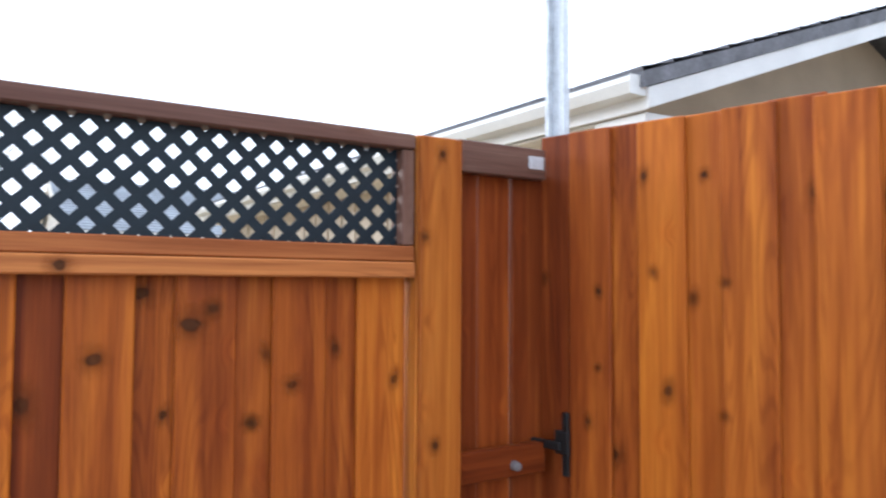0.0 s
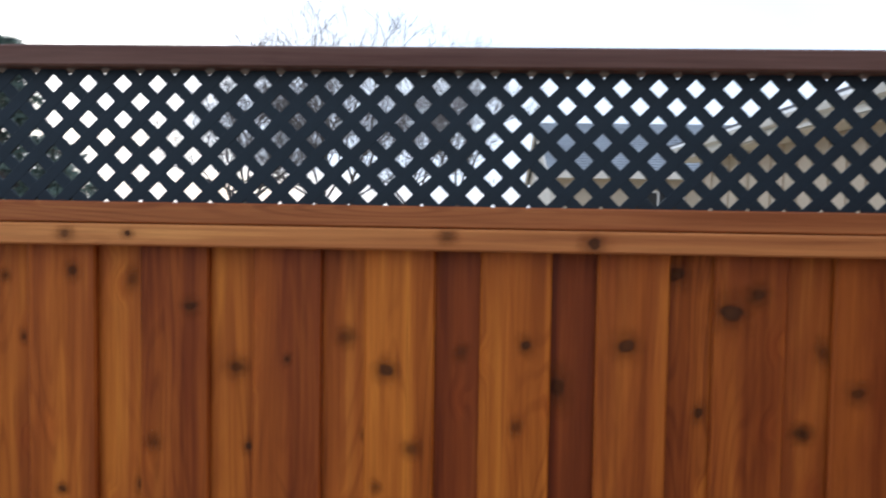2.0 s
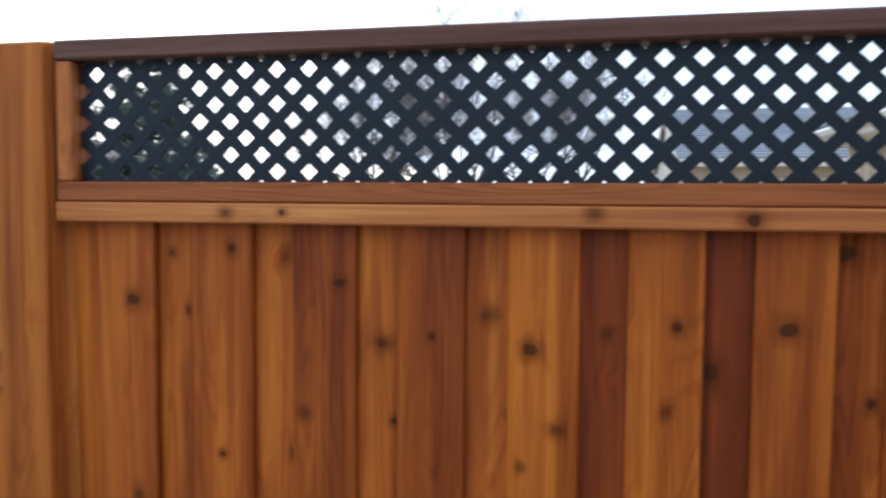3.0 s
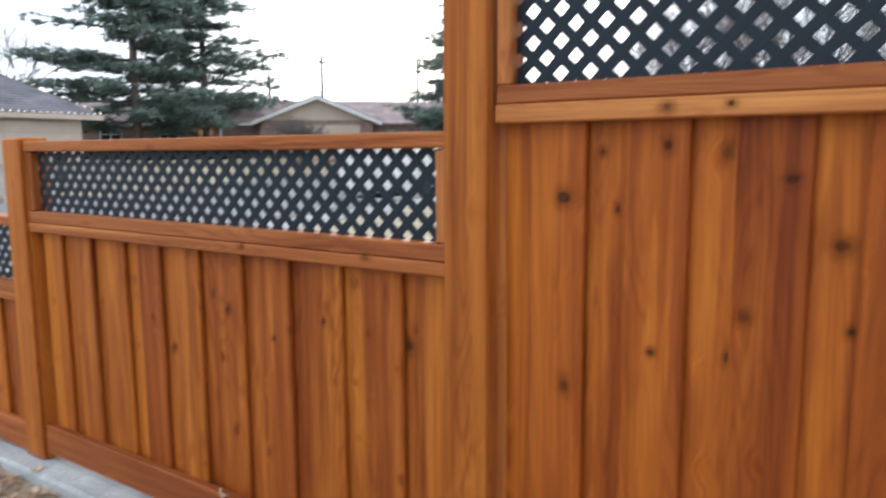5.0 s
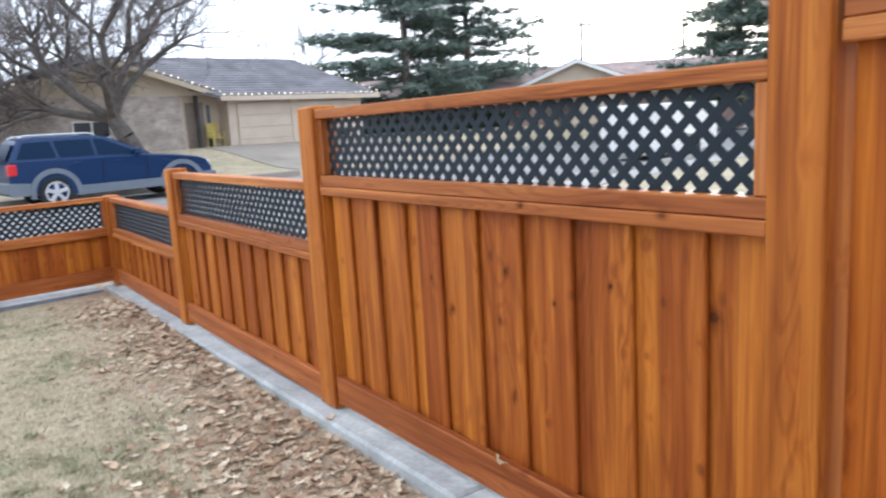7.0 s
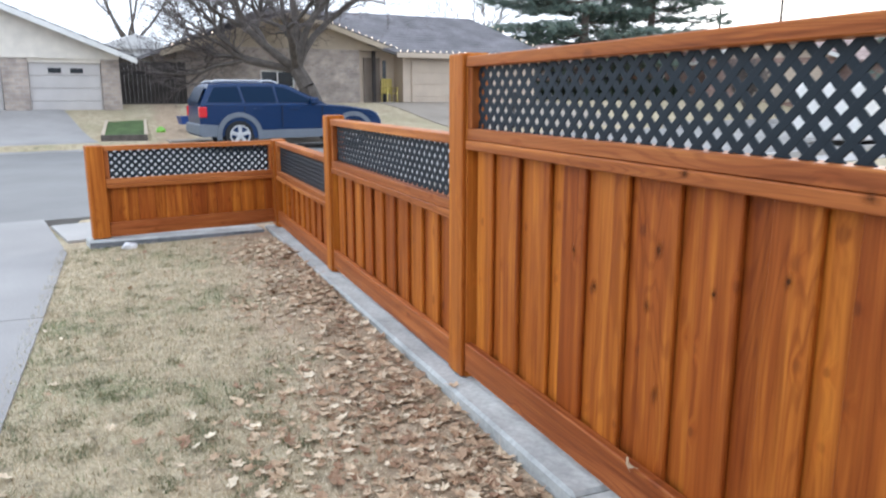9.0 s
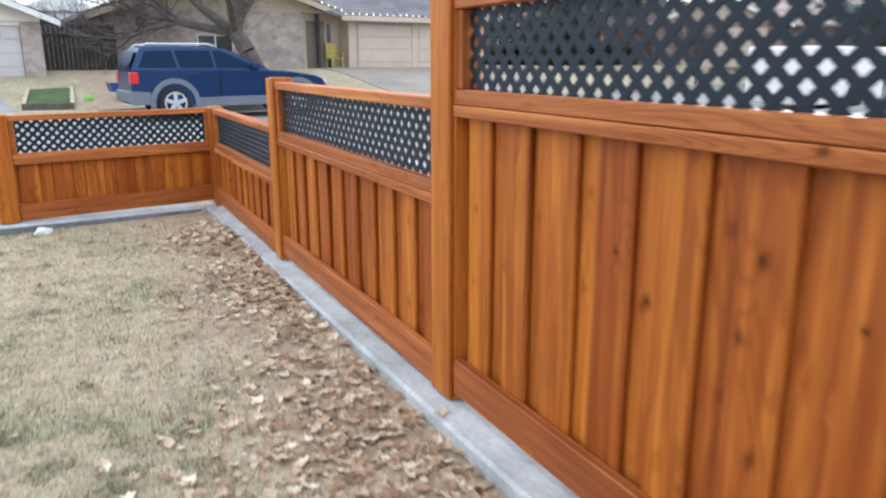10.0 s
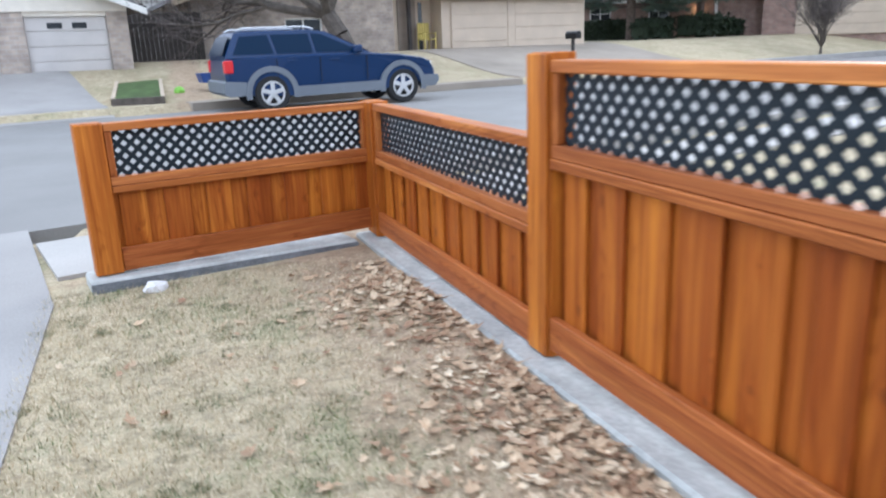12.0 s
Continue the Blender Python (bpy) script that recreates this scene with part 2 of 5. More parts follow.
def brick_wall(name, c1, c2, mortar, scale=1.0):
    k = Mat(name, 0.9)
    vec = k.coords((1, 1, 1))
    mp = k.n.new("ShaderNodeMapping")
    k.put(mp.inputs["Vector"], vec)
    mp.inputs["Rotation"].default_value = (radians(90), 0, 0)
    br = k.n.new("ShaderNodeTexBrick")
    k.put(br.inputs["Vector"], mp.outputs["Vector"])
    br.inputs["Scale"].default_value = 2.4 * scale
    br.inputs["Color1"].default_value, br.inputs["Color2"].default_value, br.inputs["Mortar"].default_value = (*c1, 1), (*c2, 1), (*mortar, 1)
    col = k.mix(1.0, br.outputs["Color"], k.ramp(k.noise(vec, 2.5, 5), (0.3, 0.7), (0.7, 1.2)), "MULTIPLY")
    return k.done(col, br.outputs["Fac"], -0.4, 0.01)


M_BRICK = brick_wall("buff_brick", (0.46, 0.38, 0.32), (0.34, 0.285, 0.25), (0.40, 0.37, 0.34))
M_BRICK_RED = brick_wall("red_brick", (0.36, 0.23, 0.19), (0.30, 0.19, 0.16), (0.34, 0.30, 0.27))


def lawn_material():
    k = Mat("dormant_lawn", 0.95)
    vec = k.coords()
    big, mid, fine = k.noise(vec, 0.9, 4), k.noise(vec, 5.5, 5, 0.65), k.noise(vec, 70, 4, 0.7)
    straw = k.ramp(mid, (0.25, (0.37, 0.305, 0.19)), (0.55, (0.53, 0.448, 0.30)), (0.8, (0.63, 0.548, 0.395)))
    green = k.math("MULTIPLY", k.math("SMOOTHSTEP", big, 0.46, 0.62), k.math("SMOOTHSTEP", mid, 0.42, 0.60))
    col = k.mix(k.math("MULTIPLY", green, 0.5), straw, (0.19, 0.21, 0.09))
    soil = k.math("SMOOTHSTEP", k.noise(vec, 1.7, 5, 0.7), 0.52, 0.70)
    col = k.mix(k.math("MULTIPLY", soil, 0.45), col, (0.40, 0.285, 0.185))
    # bare soil in a ragged belt beside the mow strip
    axes = k.n.new("ShaderNodeSeparateXYZ")
    k.put(axes.inputs[0], vec)
    edge = k.math("MULTIPLY_ADD", k.noise(vec, 2.2, 5, 0.65), 1.1, axes.outputs[0])
    belt = k.math("MULTIPLY", k.math("SMOOTHSTEP", edge, -0.35, 0.12), k.math("SUBTRACT", 1.0, k.math("SMOOTHSTEP", axes.outputs[0], 0.0, 0.3)))
    col = k.mix(k.math("MULTIPLY", belt, 0.75), col, k.ramp(mid, (0.3, (0.36, 0.25, 0.165)), (0.7, (0.52, 0.385, 0.27))))
    clump = k.noise(k.coords((1, 1.6, 1)), 14, 4, 0.6, 0.6)
    col = k.mix(1.0, col, k.ramp(clump, (0.30, 0.55), (0.46, 0.92), (0.7, 1.08)), "MULTIPLY")
    col = k.mix(1.0, col, k.ramp(fine, (0.25, 0.55), (0.7, 1.2)), "MULTIPLY")
    return k.done(col, k.math("ADD", fine, mid), 0.7, 0.012)


M_LAWN = lawn_material()


def varied(name, stops, rough=0.8, island=True, scale=30.0):
    k = Mat(name, rough)
    col = k.ramp(k.random(island), *stops)
    col = k.mix(1.0, col, k.ramp(k.noise(k.coords(), scale, 3), (0.3, 0.75), (0.7, 1.15)), "MULTIPLY")
    return k.done(col)


LEAF_STOPS = ((0.0, (0.29, 0.17, 0.10)), (0.35, (0.46, 0.315, 0.195)), (0.7, (0.61, 0.465, 0.31)), (1.0, (0.74, 0.63, 0.46)))
M_LEAF = varied("dry_fallen_leaf", LEAF_STOPS, 0.75, False)
M_LEAVES = varied("dry_leaf_litter", LEAF_STOPS, 0.75, True)


def blade_material():
    """Straw blades with greener ones where the lawn below is green."""
    k = Mat("dry_grass_blade", 0.9)
    vec = k.coords()
    rnd = k.random(True)
    straw = k.ramp(rnd, (0.0, (0.40, 0.325, 0.20)), (0.5, (0.65, 0.545, 0.375)), (1.0, (0.80, 0.70, 0.52)))
    green = k.ramp(rnd, (0.0, (0.12, 0.15, 0.06)), (1.0, (0.26, 0.29, 0.14)))
    big, mid = k.noise(vec, 0.9, 4), k.noise(vec, 5.5, 5, 0.65)
    patch = k.math("MULTIPLY", k.math("SMOOTHSTEP", big, 0.44, 0.60), k.math("SMOOTHSTEP", mid, 0.42, 0.60))
    pick = k.math("GREATER_THAN", k.math("ADD", k.math("MULTIPLY", patch, 0.66), 0.04), k.math("FRACT", k.math("MULTIPLY", rnd, 37.0)))
    clump = k.noise(k.coords((1, 1.6, 1)), 14, 4, 0.6, 0.6)
    col = k.mix(1.0, k.mix(pick, straw, green), k.ramp(clump, (0.30, 0.48), (0.46, 0.90), (0.7, 1.06)), "MULTIPLY")
    return k.done(col)


M_BLADE = blade_material()
M_NEEDLE = varied("pine_needles", ((0.0, (0.085, 0.125, 0.105)), (0.6, (0.150, 0.200, 0.158)), (1.0, (0.21, 0.25, 0.175))), 0.8, True, 3)


# ---- building helpers ----
def mesh_of(name, bm, material):
    me = bpy.data.meshes.new(name)
    bm.normal_update()
    bm.to_mesh(me)
    bm.free()
    if material:
        me.materials.append(material)
    return me


def link(name, me, parent=None, m=None, label=""):
    ob = new(name, me)
    if parent is not None:
        ob.parent = parent
    if m is not None:
        ob.matrix_basis = m
    return tagged(ob, label) if label else ob


def part(name, bm, material, parent, label="", m=None):
    return link(name, mesh_of(name, bm, material), parent, m, label)


def thing(name, m, label, category, group="", kind=""):
    ob = new(name)
    ob.matrix_basis = m
    ob.empty_display_size = 0.1
    return tagged(ob, label, category, group, kind)


def add_box(bm, x0, x1, y0, y1, z0, z1, bevel=0.0, m=None):
    t = Matrix.Translation(((x0 + x1) / 2, (y0 + y1) / 2, (z0 + z1) / 2)) @ Matrix.Diagonal((x1 - x0, y1 - y0, z1 - z0, 1))
    got = bmesh.ops.create_cube(bm, size=1.0, matrix=(m @ t) if m else t)
    if bevel:
        edges = {e for v in got["verts"] for e in v.link_edges}
        bmesh.ops.bevel(bm, geom=list(edges), offset=bevel, segments=1, affect="EDGES")
    return bm


def box(x0, x1, y0, y1, z0, z1, bevel=0.0):
    return add_box(bmesh.new(), x0, x1, y0, y1, z0, z1, bevel)


def tube(bm, p, q, r0, r1, sides=6, caps=False):
    p, q = Vector(p), Vector(q)
    way = q - p
    if way.length < 1e-6:
        return
    rot = way.to_track_quat("Z", "Y").to_matrix()
    ring = [[bm.verts.new(c + rot @ Vector((math.cos(2 * math.pi * i / sides) * r, math.sin(2 * math.pi * i / sides) * r, 0))) for i in range(sides)]
            for c, r in ((p, r0), (q, r1))]
    for i in range(sides):
        bm.faces.new((ring[0][i], ring[0][(i + 1) % sides], ring[1][(i + 1) % sides], ring[1][i]))
    if caps:
        bm.faces.new(ring[0][::-1])
        bm.faces.new(ring[1])


def prism(bm, outline, y0, y1, axis="y"):
    """Extrudes a closed outline of (a, z) pairs between two values of the third axis."""
    def at(a, z, w):
        return (a, w, z) if axis == "y" else (w, a, z)
    lo = [bm.verts.new(at(a, z, y0)) for a, z in outline]
    hi = [bm.verts.new(at(a, z, y1)) for a, z in outline]
    n = len(outline)
    for i in range(n):
        bm.faces.new((lo[i], lo[(i + 1) % n], hi[(i + 1) % n], hi[i]))
    bm.faces.new(lo[::-1])
    bm.faces.new(hi)
    bmesh.ops.recalc_face_normals(bm, faces=bm.faces[:])
    return bm


def lengthwise(cache, name, w, d, length, material, bevel=0.004):
    """A piece of lumber whose length runs along local z from 0; face w along x, thickness d along y from 0."""
    key = (round(w, 3), round(d, 3), round(length, 3), material.name)
    if key not in cache:
        cache[key] = mesh_of(name, box(-w / 2, w / 2, 0, d, 0, length, bevel), material)
    return cache[key]


LUMBER = {}
ALONG = Matrix(((0, 0, 1, 0), (0, 1, 0, 0), (-1, 0, 0, 0), (0, 0, 0, 1)))     # local z laid along x


def upright(name, parent, x, y, z0, z1, w, d, material, label="", lean=0.0):
    me = lengthwise(LUMBER, name, w, d, z1 - z0, material)
    return link(name, me, parent, Matrix.Translation((x, y, z0)) @ pose(0, 0, 0, 0, lean, 0), label)


def level(name, parent, x0, x1, y, z0, z1, d, material, label=""):
    me = lengthwise(LUMBER, name, z1 - z0, d, x1 - x0, material)
    return link(name, me, parent, Matrix.Translation((x0, y, (z0 + z1) / 2)) @ ALONG, label)


# ---- fence ----
def base_z(y):
    return 0.03 - 0.0143 * y


FENCE_TURN = -90.0
STREET_TURN = 13.0
STREET = pose(-0.07, 6.80, 0, 0, 0, STREET_TURN)
rng = random.Random(4)


def lattice(parent, x0, x1, z0, z1, y, pitch, eye_x, eye_z):
    """Two crossed layers of thin slats at 45 degrees, each slat cut to the opening."""
    holder = link("lattice", None, parent, Matrix.Identity(4), "black vinyl diamond lattice")
    width = pitch * 0.342
    for layer, sgn in ((0, 1), (1, -1)):
        shift = eye_x - sgn * (eye_z - z0) - pitch / 2
        lo = x0 - (z1 - z0) if sgn > 0 else x0
        hi = x1 if sgn > 0 else x1 + (z1 - z0)
        k = math.floor((lo - shift) / pitch)
        while k * pitch + shift < hi:
            c = k * pitch + shift          # crosses z0 at x = c
            a, b = (c, z0), (c + sgn * (z1 - z0), z1)
            ts = [0.0, 1.0]
            for lim in (x0, x1):
                t = (lim - a[0]) / (b[0] - a[0])
                if 0 < t < 1:
                    ts.append(t)
            ts = sorted(t for t in ts if x0 - 1e-4 <= a[0] + t * (b[0] - a[0]) <= x1 + 1e-4)
            if len(ts) >= 2 and ts[-1] - ts[0] > 0.03:
                p = (a[0] + ts[0] * (b[0] - a[0]), a[1] + ts[0] * (b[1] - a[1]))
                ln = (ts[-1] - ts[0]) * math.hypot(b[0] - a[0], b[1] - a[1])
                me = lengthwise(LUMBER, "slat", width, 0.0055, ln, M_LATTICE, 0.0012)
                link("slat", me, holder, Matrix.Translation((p[0], y + layer * 0.0006, p[1])) @ pose(0, 0, 0, 0, 45 * sgn, 0))
            k += 1
    return holder


def knot_mesh(seed):
    """A thin figured inlay round a knot, its rim melting into the board."""
    r = random.Random(seed)
    bm = bmesh.new()
    n = 16
    mid = bm.verts.new((0, -0.0007, 0))
    ring = [bm.verts.new((0.034 * math.cos(2 * math.pi * i / n) * r.uniform(0.96, 1.04), -0.0003, 0.046 * math.sin(2 * math.pi * i / n))) for i in range(n)]
    for i in range(n):
        bm.faces.new((mid, ring[i], ring[(i + 1) % n]))
    bmesh.ops.recalc_face_normals(bm, faces=bm.faces[:])
    return bm


def knot_material():
    """Dark heart, a ring of bark and a reddish halo drawn out along the grain; clear at the rim."""
    k = Mat("cedar_knot", 0.6)
    k.b.inputs["Specular IOR Level"].default_value = 0.12
    vec = k.coords()
    axes = k.n.new("ShaderNodeSeparateXYZ")
    k.put(axes.inputs[0], vec)
    rnd = k.random()
    shift = k.n.new("ShaderNodeVectorMath")
    k.put(shift.inputs[0], vec)
    lift = k.n.new("ShaderNodeCombineXYZ")
    k.put(lift.inputs[1], k.math("MULTIPLY", rnd, 3.0))
    k.put(shift.inputs[1], lift.outputs[0])
    wob = k.math("SUBTRACT", k.noise(shift.outputs[0], 70, 3), 0.5)

    def reach(width, tall, wobble):
        x = k.math("MULTIPLY", axes.outputs[0], 1.0 / width)
        z = k.math("MULTIPLY", axes.outputs[2], 1.0 / tall)
        d = k.math("SQRT", k.math("ADD", k.math("MULTIPLY", x, x), k.math("MULTIPLY", z, z)))
        return k.math("MULTIPLY_ADD", wob, wobble, d)

    heart = reach(0.0108, 0.0105, 0.9)
    halo = reach(0.030, 0.042, 0.55)
    rings = k.math("SINE", k.math("MULTIPLY", heart, 9.0))
    col = k.ramp(k.math("MULTIPLY", heart, 0.5), (0.0, (0.15, 0.050, 0.015)), (0.26, (0.070, 0.025, 0.010)), (0.50, (0.085, 0.026, 0.009)), (0.75, (0.24, 0.062, 0.011)))
    col = k.mix(k.math("MULTIPLY_ADD", rings, 0.10, 0.10), col, (0.028, 0.011, 0.006))
    core = k.math("SUBTRACT", 1.0, k.math("SMOOTHSTEP", heart, 0.62, 1.30))
    soft = k.math("MULTIPLY", k.math("SUBTRACT", 1.0, k.math("SMOOTHSTEP", halo, 0.10, 0.95)), 0.42)
    solid = k.math("MULTIPLY_ADD", rnd, 0.40, 0.45)
    alpha = k.math("MAXIMUM", k.math("MULTIPLY", core, solid), soft)
    k.put(k.b.inputs["Alpha"], alpha)
    return k.done(col)


M_KNOT = knot_material()
KNOTS = [mesh_of("knot", knot_mesh(s), M_KNOT) for s in range(5)]


def add_knot(boards, kx, kz, size):
    """Sets a knot into the frontmost board that covers the place."""
    for y, a, b, z0, ob in sorted(boards, key=lambda row: row[0]):
        if a + 0.004 < kx < b - 0.004:
            side = Matrix.Translation((kx - (a + b) / 2, -0.0004, kz - z0))
            wide = 1.0 + 0.20 * math.sin(kx * 57 + kz * 91)
            link("knot", KNOTS[int(kx * 97) % 5], ob, side @ pose(0, 0, 0, 0, 16 * math.sin(kx * 31 + kz * 17), 0) @ Matrix.Diagonal((size * wide, 1, size / wide ** 0.6, 1)))
            return


TALL_KNOTS = [(0.167, 1.214, 1.3), (0.29, 1.19, 0.7), (0.409, 1.333, 1), (0.525, 1.315, 1.1), (0.653, 1.264, 1.0), (0.251, 1.318, 0.7), (0.745, 1.137, 1.2), (0.852, 1.159, 0.6),
              (0.971, 1.205, 1.1), (1.059, 1.142, 1.3), (1.112, 0.98, 1), (0.77, 0.971, 0.8), (0.383, 0.877, 0.7), (0.543, 0.886, 1), (0.575, 0.979, 1), (0.176, 0.765, 1.2)]
TALL_KNOTS_2 = [(1.207, 1.178, 0.9), (1.339, 1.199, 1.0), (1.322, 1.032, 0.9), (1.405, 1.111, 1.9), (1.54, 1.202, 1.5), (1.638, 1.347, 1.7), (1.747, 1.273, 2.0), (1.798, 1.309, 1.2),
                (1.693, 1.066, 1.0), (1.895, 1.03, 1.0), (1.009, 1.0, 0.6), (1.039, 0.9, 0.7), (1.936, 1.193, 1.2), (1.997, 1.116, 1.2), (2.123, 1.201, 1.2), (1.906, 1.025, 1), (2.29, 1.112, 1.2)]
STEP_KNOTS = [(1.945, 0.785, 1.4), (1.203, 0.806, 1.0), (1.166, 0.639, 0.8), (1.225, 0.396, 1.0), (0.783, 0.725, 0.7), (0.881, 0.624, 0.9), (1.421, 0.736, 0.6), (1.643, 0.821, 0.7), (0.924, 0.516, 0.6)]
GATE_KNOTS = [(0.01, 1.391, 1.1), (0.22, 1.352, 0.9), (0.4, 1.406, 0.9), (0.502, 1.336, 1.2), (0.44, 1.082, 1.4), (0.184, 0.967, 1), (0.258, 0.88, 1.7), (0.373, 1.68, 1.1), (0.535, 1.669, 0.9),
              (0.595, 1.378, 0.8), (0.218, 1.128, 0.7), (0.59, 1.033, 0.8), (0.82, 1.60, 1.8), (0.98, 1.58, 1.6)]


def tall_wood(x, proud):
    if not proud and 1.10 < x < 1.55:
        return M_DARK
    if proud and (1.2 < x < 1.42 or 0.95 < x < 1.15):
        return M_LIGHT
    return M_CLEAR


def fence_panel(m, length, top, base, lat_h, rails, label, first=0.0, pitch=0.067, eye=(0.10, 0.60), cap=None, step=0.213, wood=None, knots=(), rail_knots=()):
    """One bay of board-on-board fence with a lattice top. Local x runs along it, y to its back, z up."""
    f = thing("fence", m, label, "fence", "stained cedar fence bays")
    z_lat1 = top - 0.042
    z_lat0 = z_lat1 - lat_h
    # the lower rail is a flat ledge that stands proud of the rail above it
    z_mid = z_lat0 - rails * (0.5 if cap else 0.56)
    set_in = -0.033 if cap else -0.031
    z_low = z_lat0 - rails
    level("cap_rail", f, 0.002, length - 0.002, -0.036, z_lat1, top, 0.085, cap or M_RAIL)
    level("mid_rail", f, 0.002, length - 0.002, set_in, z_mid + 0.0006, z_lat0, 0.047 - set_in, M_LEDGE)
    low = level("lower_rail", f, 0.002, length - 0.002, -0.038, z_low, z_mid - 0.0006, 0.036, M_RAIL)
    level("back_rail", f, 0.002, length - 0.002, 0.049, z_low, z_mid + 0.022, 0.035, M_RAIL)
    level("bottom_rail", f, 0.002, length - 0.002, -0.036, base + 0.022, base + 0.150, 0.035, M_KICK)
    for x in (0.002, length - 0.040):
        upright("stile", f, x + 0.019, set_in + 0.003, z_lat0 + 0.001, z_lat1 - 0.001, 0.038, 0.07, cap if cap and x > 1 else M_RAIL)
    for kx, kz, size in rail_knots:
        link("knot", KNOTS[int(kx * 97) % 5], low, Matrix.Translation((-(kz - (z_low + z_mid - 0.001) / 2), -0.0004, kx - 0.002)) @ Matrix.Diagonal((size, 1, size, 1)))
    # boards: a proud one every step, and one behind each gap
    w = step * 0.613
    x = first
    made = []
    while x > 0:
        x -= step
    while x < length:
        for off, y, ww in ((0.0, 0.0, w), (w + (step - w) / 2 - w / 2, 0.0195, w)):
            a, b = max(x + off, 0.004), min(x + off + ww, length - 0.004)
            if b - a > 0.02:
                z0 = base + 0.035 + round(rng.uniform(-0.006, 0.006), 3)
                stuff_ = wood((a + b) / 2, y == 0.0) if wood else M_BOARD
                ob = upright("board", f, (a + b) / 2, y + rng.uniform(-0.0015, 0.0015), z0, z_mid, b - a, 0.018, stuff_, lean=rng.uniform(-0.12, 0.12))
                made.append((y, a, b, z0, ob))
        x += step
    for kx, kz, size in knots:
        add_knot(made, kx, kz, size)
    lattice(f, 0.03, length - 0.03, z_lat0 - 0.012, z_lat1 + 0.012, 0.004, pitch, *eye)
    return f


def fence_post(m, height, base, label, w=0.14, d=0.10, name="fence_post", knots=()):
    f = thing(name, m, label, "fence post", "stained cedar fence posts")
    upright("post", f, 0, 0, base, height, w, d, M_POST)
    face = upright("trim_board", f, 0, -0.0205, base + 0.004, height - 0.004, w - 0.002, 0.0195, M_POST)
    for kx, kz, size in knots:
        link("knot", KNOTS[int(kz * 97) % 5], face, Matrix.Translation((kx, -0.0004, kz - base - 0.004)) @ Matrix.Diagonal((size, 1, size, 1)))
    return f


def on_fence(y):
    return pose(0, y, 0, 0, 0, FENCE_TURN)


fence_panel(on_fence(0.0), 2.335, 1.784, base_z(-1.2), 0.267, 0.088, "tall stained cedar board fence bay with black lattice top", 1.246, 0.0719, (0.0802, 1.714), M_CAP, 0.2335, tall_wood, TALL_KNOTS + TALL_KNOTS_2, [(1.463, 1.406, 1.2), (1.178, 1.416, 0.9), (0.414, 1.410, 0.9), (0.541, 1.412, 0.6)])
fence_panel(on_fence(2.25), 2.11, 1.372, base_z(1.2), 0.244, 0.086, "stepped-down cedar board fence bay on concrete strip", 0.0435, 0.0672, (2.021, 1.096), step=0.2194, knots=STEP_KNOTS, rail_knots=[(1.84, 1.034, 0.8), (1.33, 1.03, 0.7)])
fence_panel(on_fence(4.53), 2.14, 1.055, base_z(3.4), 0.243, 0.085, "low cedar board fence bay with lattice on strip", 0.05, 0.0680, (1.768, 1.008))
fence_panel(on_fence(6.715), 2.045, 0.782, base_z(5.7), 0.245, 0.084, "lowest cedar board fence bay beside the lawn corner", 0.05)
END_TURN = 10.6
end_m = pose(-1.545, 6.54, 0, 0, 0, END_TURN)
fence_panel(end_m @ Matrix.Translation((0.0, 0.05, 0)), 1.542, 0.782, -0.045, 0.245, 0.084, "short cedar return bay of fence facing the street", 0.03, step=0.236)
for y, h, lab in ((-2.41, 1.786, "tall stained cedar fence post beside the gate"), (0.076, 1.784, "tall stained cedar fence post at first step"),
                  (2.32, 1.388, "stained cedar fence post at second step"), (4.60, 1.080, "short stained cedar fence post at third step")):
    fence_post(on_fence(y) @ Matrix.Translation((0, -0.03, 0)), h, base_z(y) + 0.004, lab, 0.128 if y == 0.076 else 0.14, knots=[(0.0, 1.735, 1.1), (-0.02, 0.93, 1.1), (-0.055, 1.50, 1.0)] if y < 0 else [])
fence_post(on_fence(6.82) @ Matrix.Translation((0, -0.03, 0)), 0.792, base_z(6.79) + 0.004, "short cedar corner post where two bays meet", 0.21)
fence_post(end_m @ Matrix.Translation((-0.07, 0.02, 0)), 0.788, -0.03, "short cedar end post beside the driveway")

# gate beside the house
GATE_TURN = 14.0
filler = thing("fence_filler", on_fence(-2.482), "narrow cedar filler panel with dark top rail", "fence")
# dark brown boards whose tone also holds the shade of the recessed corner
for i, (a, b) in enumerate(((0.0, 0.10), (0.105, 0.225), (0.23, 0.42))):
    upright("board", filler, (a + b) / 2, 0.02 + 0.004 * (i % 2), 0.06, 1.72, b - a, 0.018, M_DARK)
level("top_rail", filler, 0.0, 0.325, -0.03, 1.695, 1.79, 0.04, M_CAP, "dark brown top rail")
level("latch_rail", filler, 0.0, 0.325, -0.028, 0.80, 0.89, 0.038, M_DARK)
bracket = part("bracket", add_box(box(0.255, 0.315, -0.034, -0.030, 1.725, 1.765, 0.001), 0.311, 0.315, -0.034, 0.0, 1.725, 1.765), M_STEEL, filler, "small galvanised angle bracket")

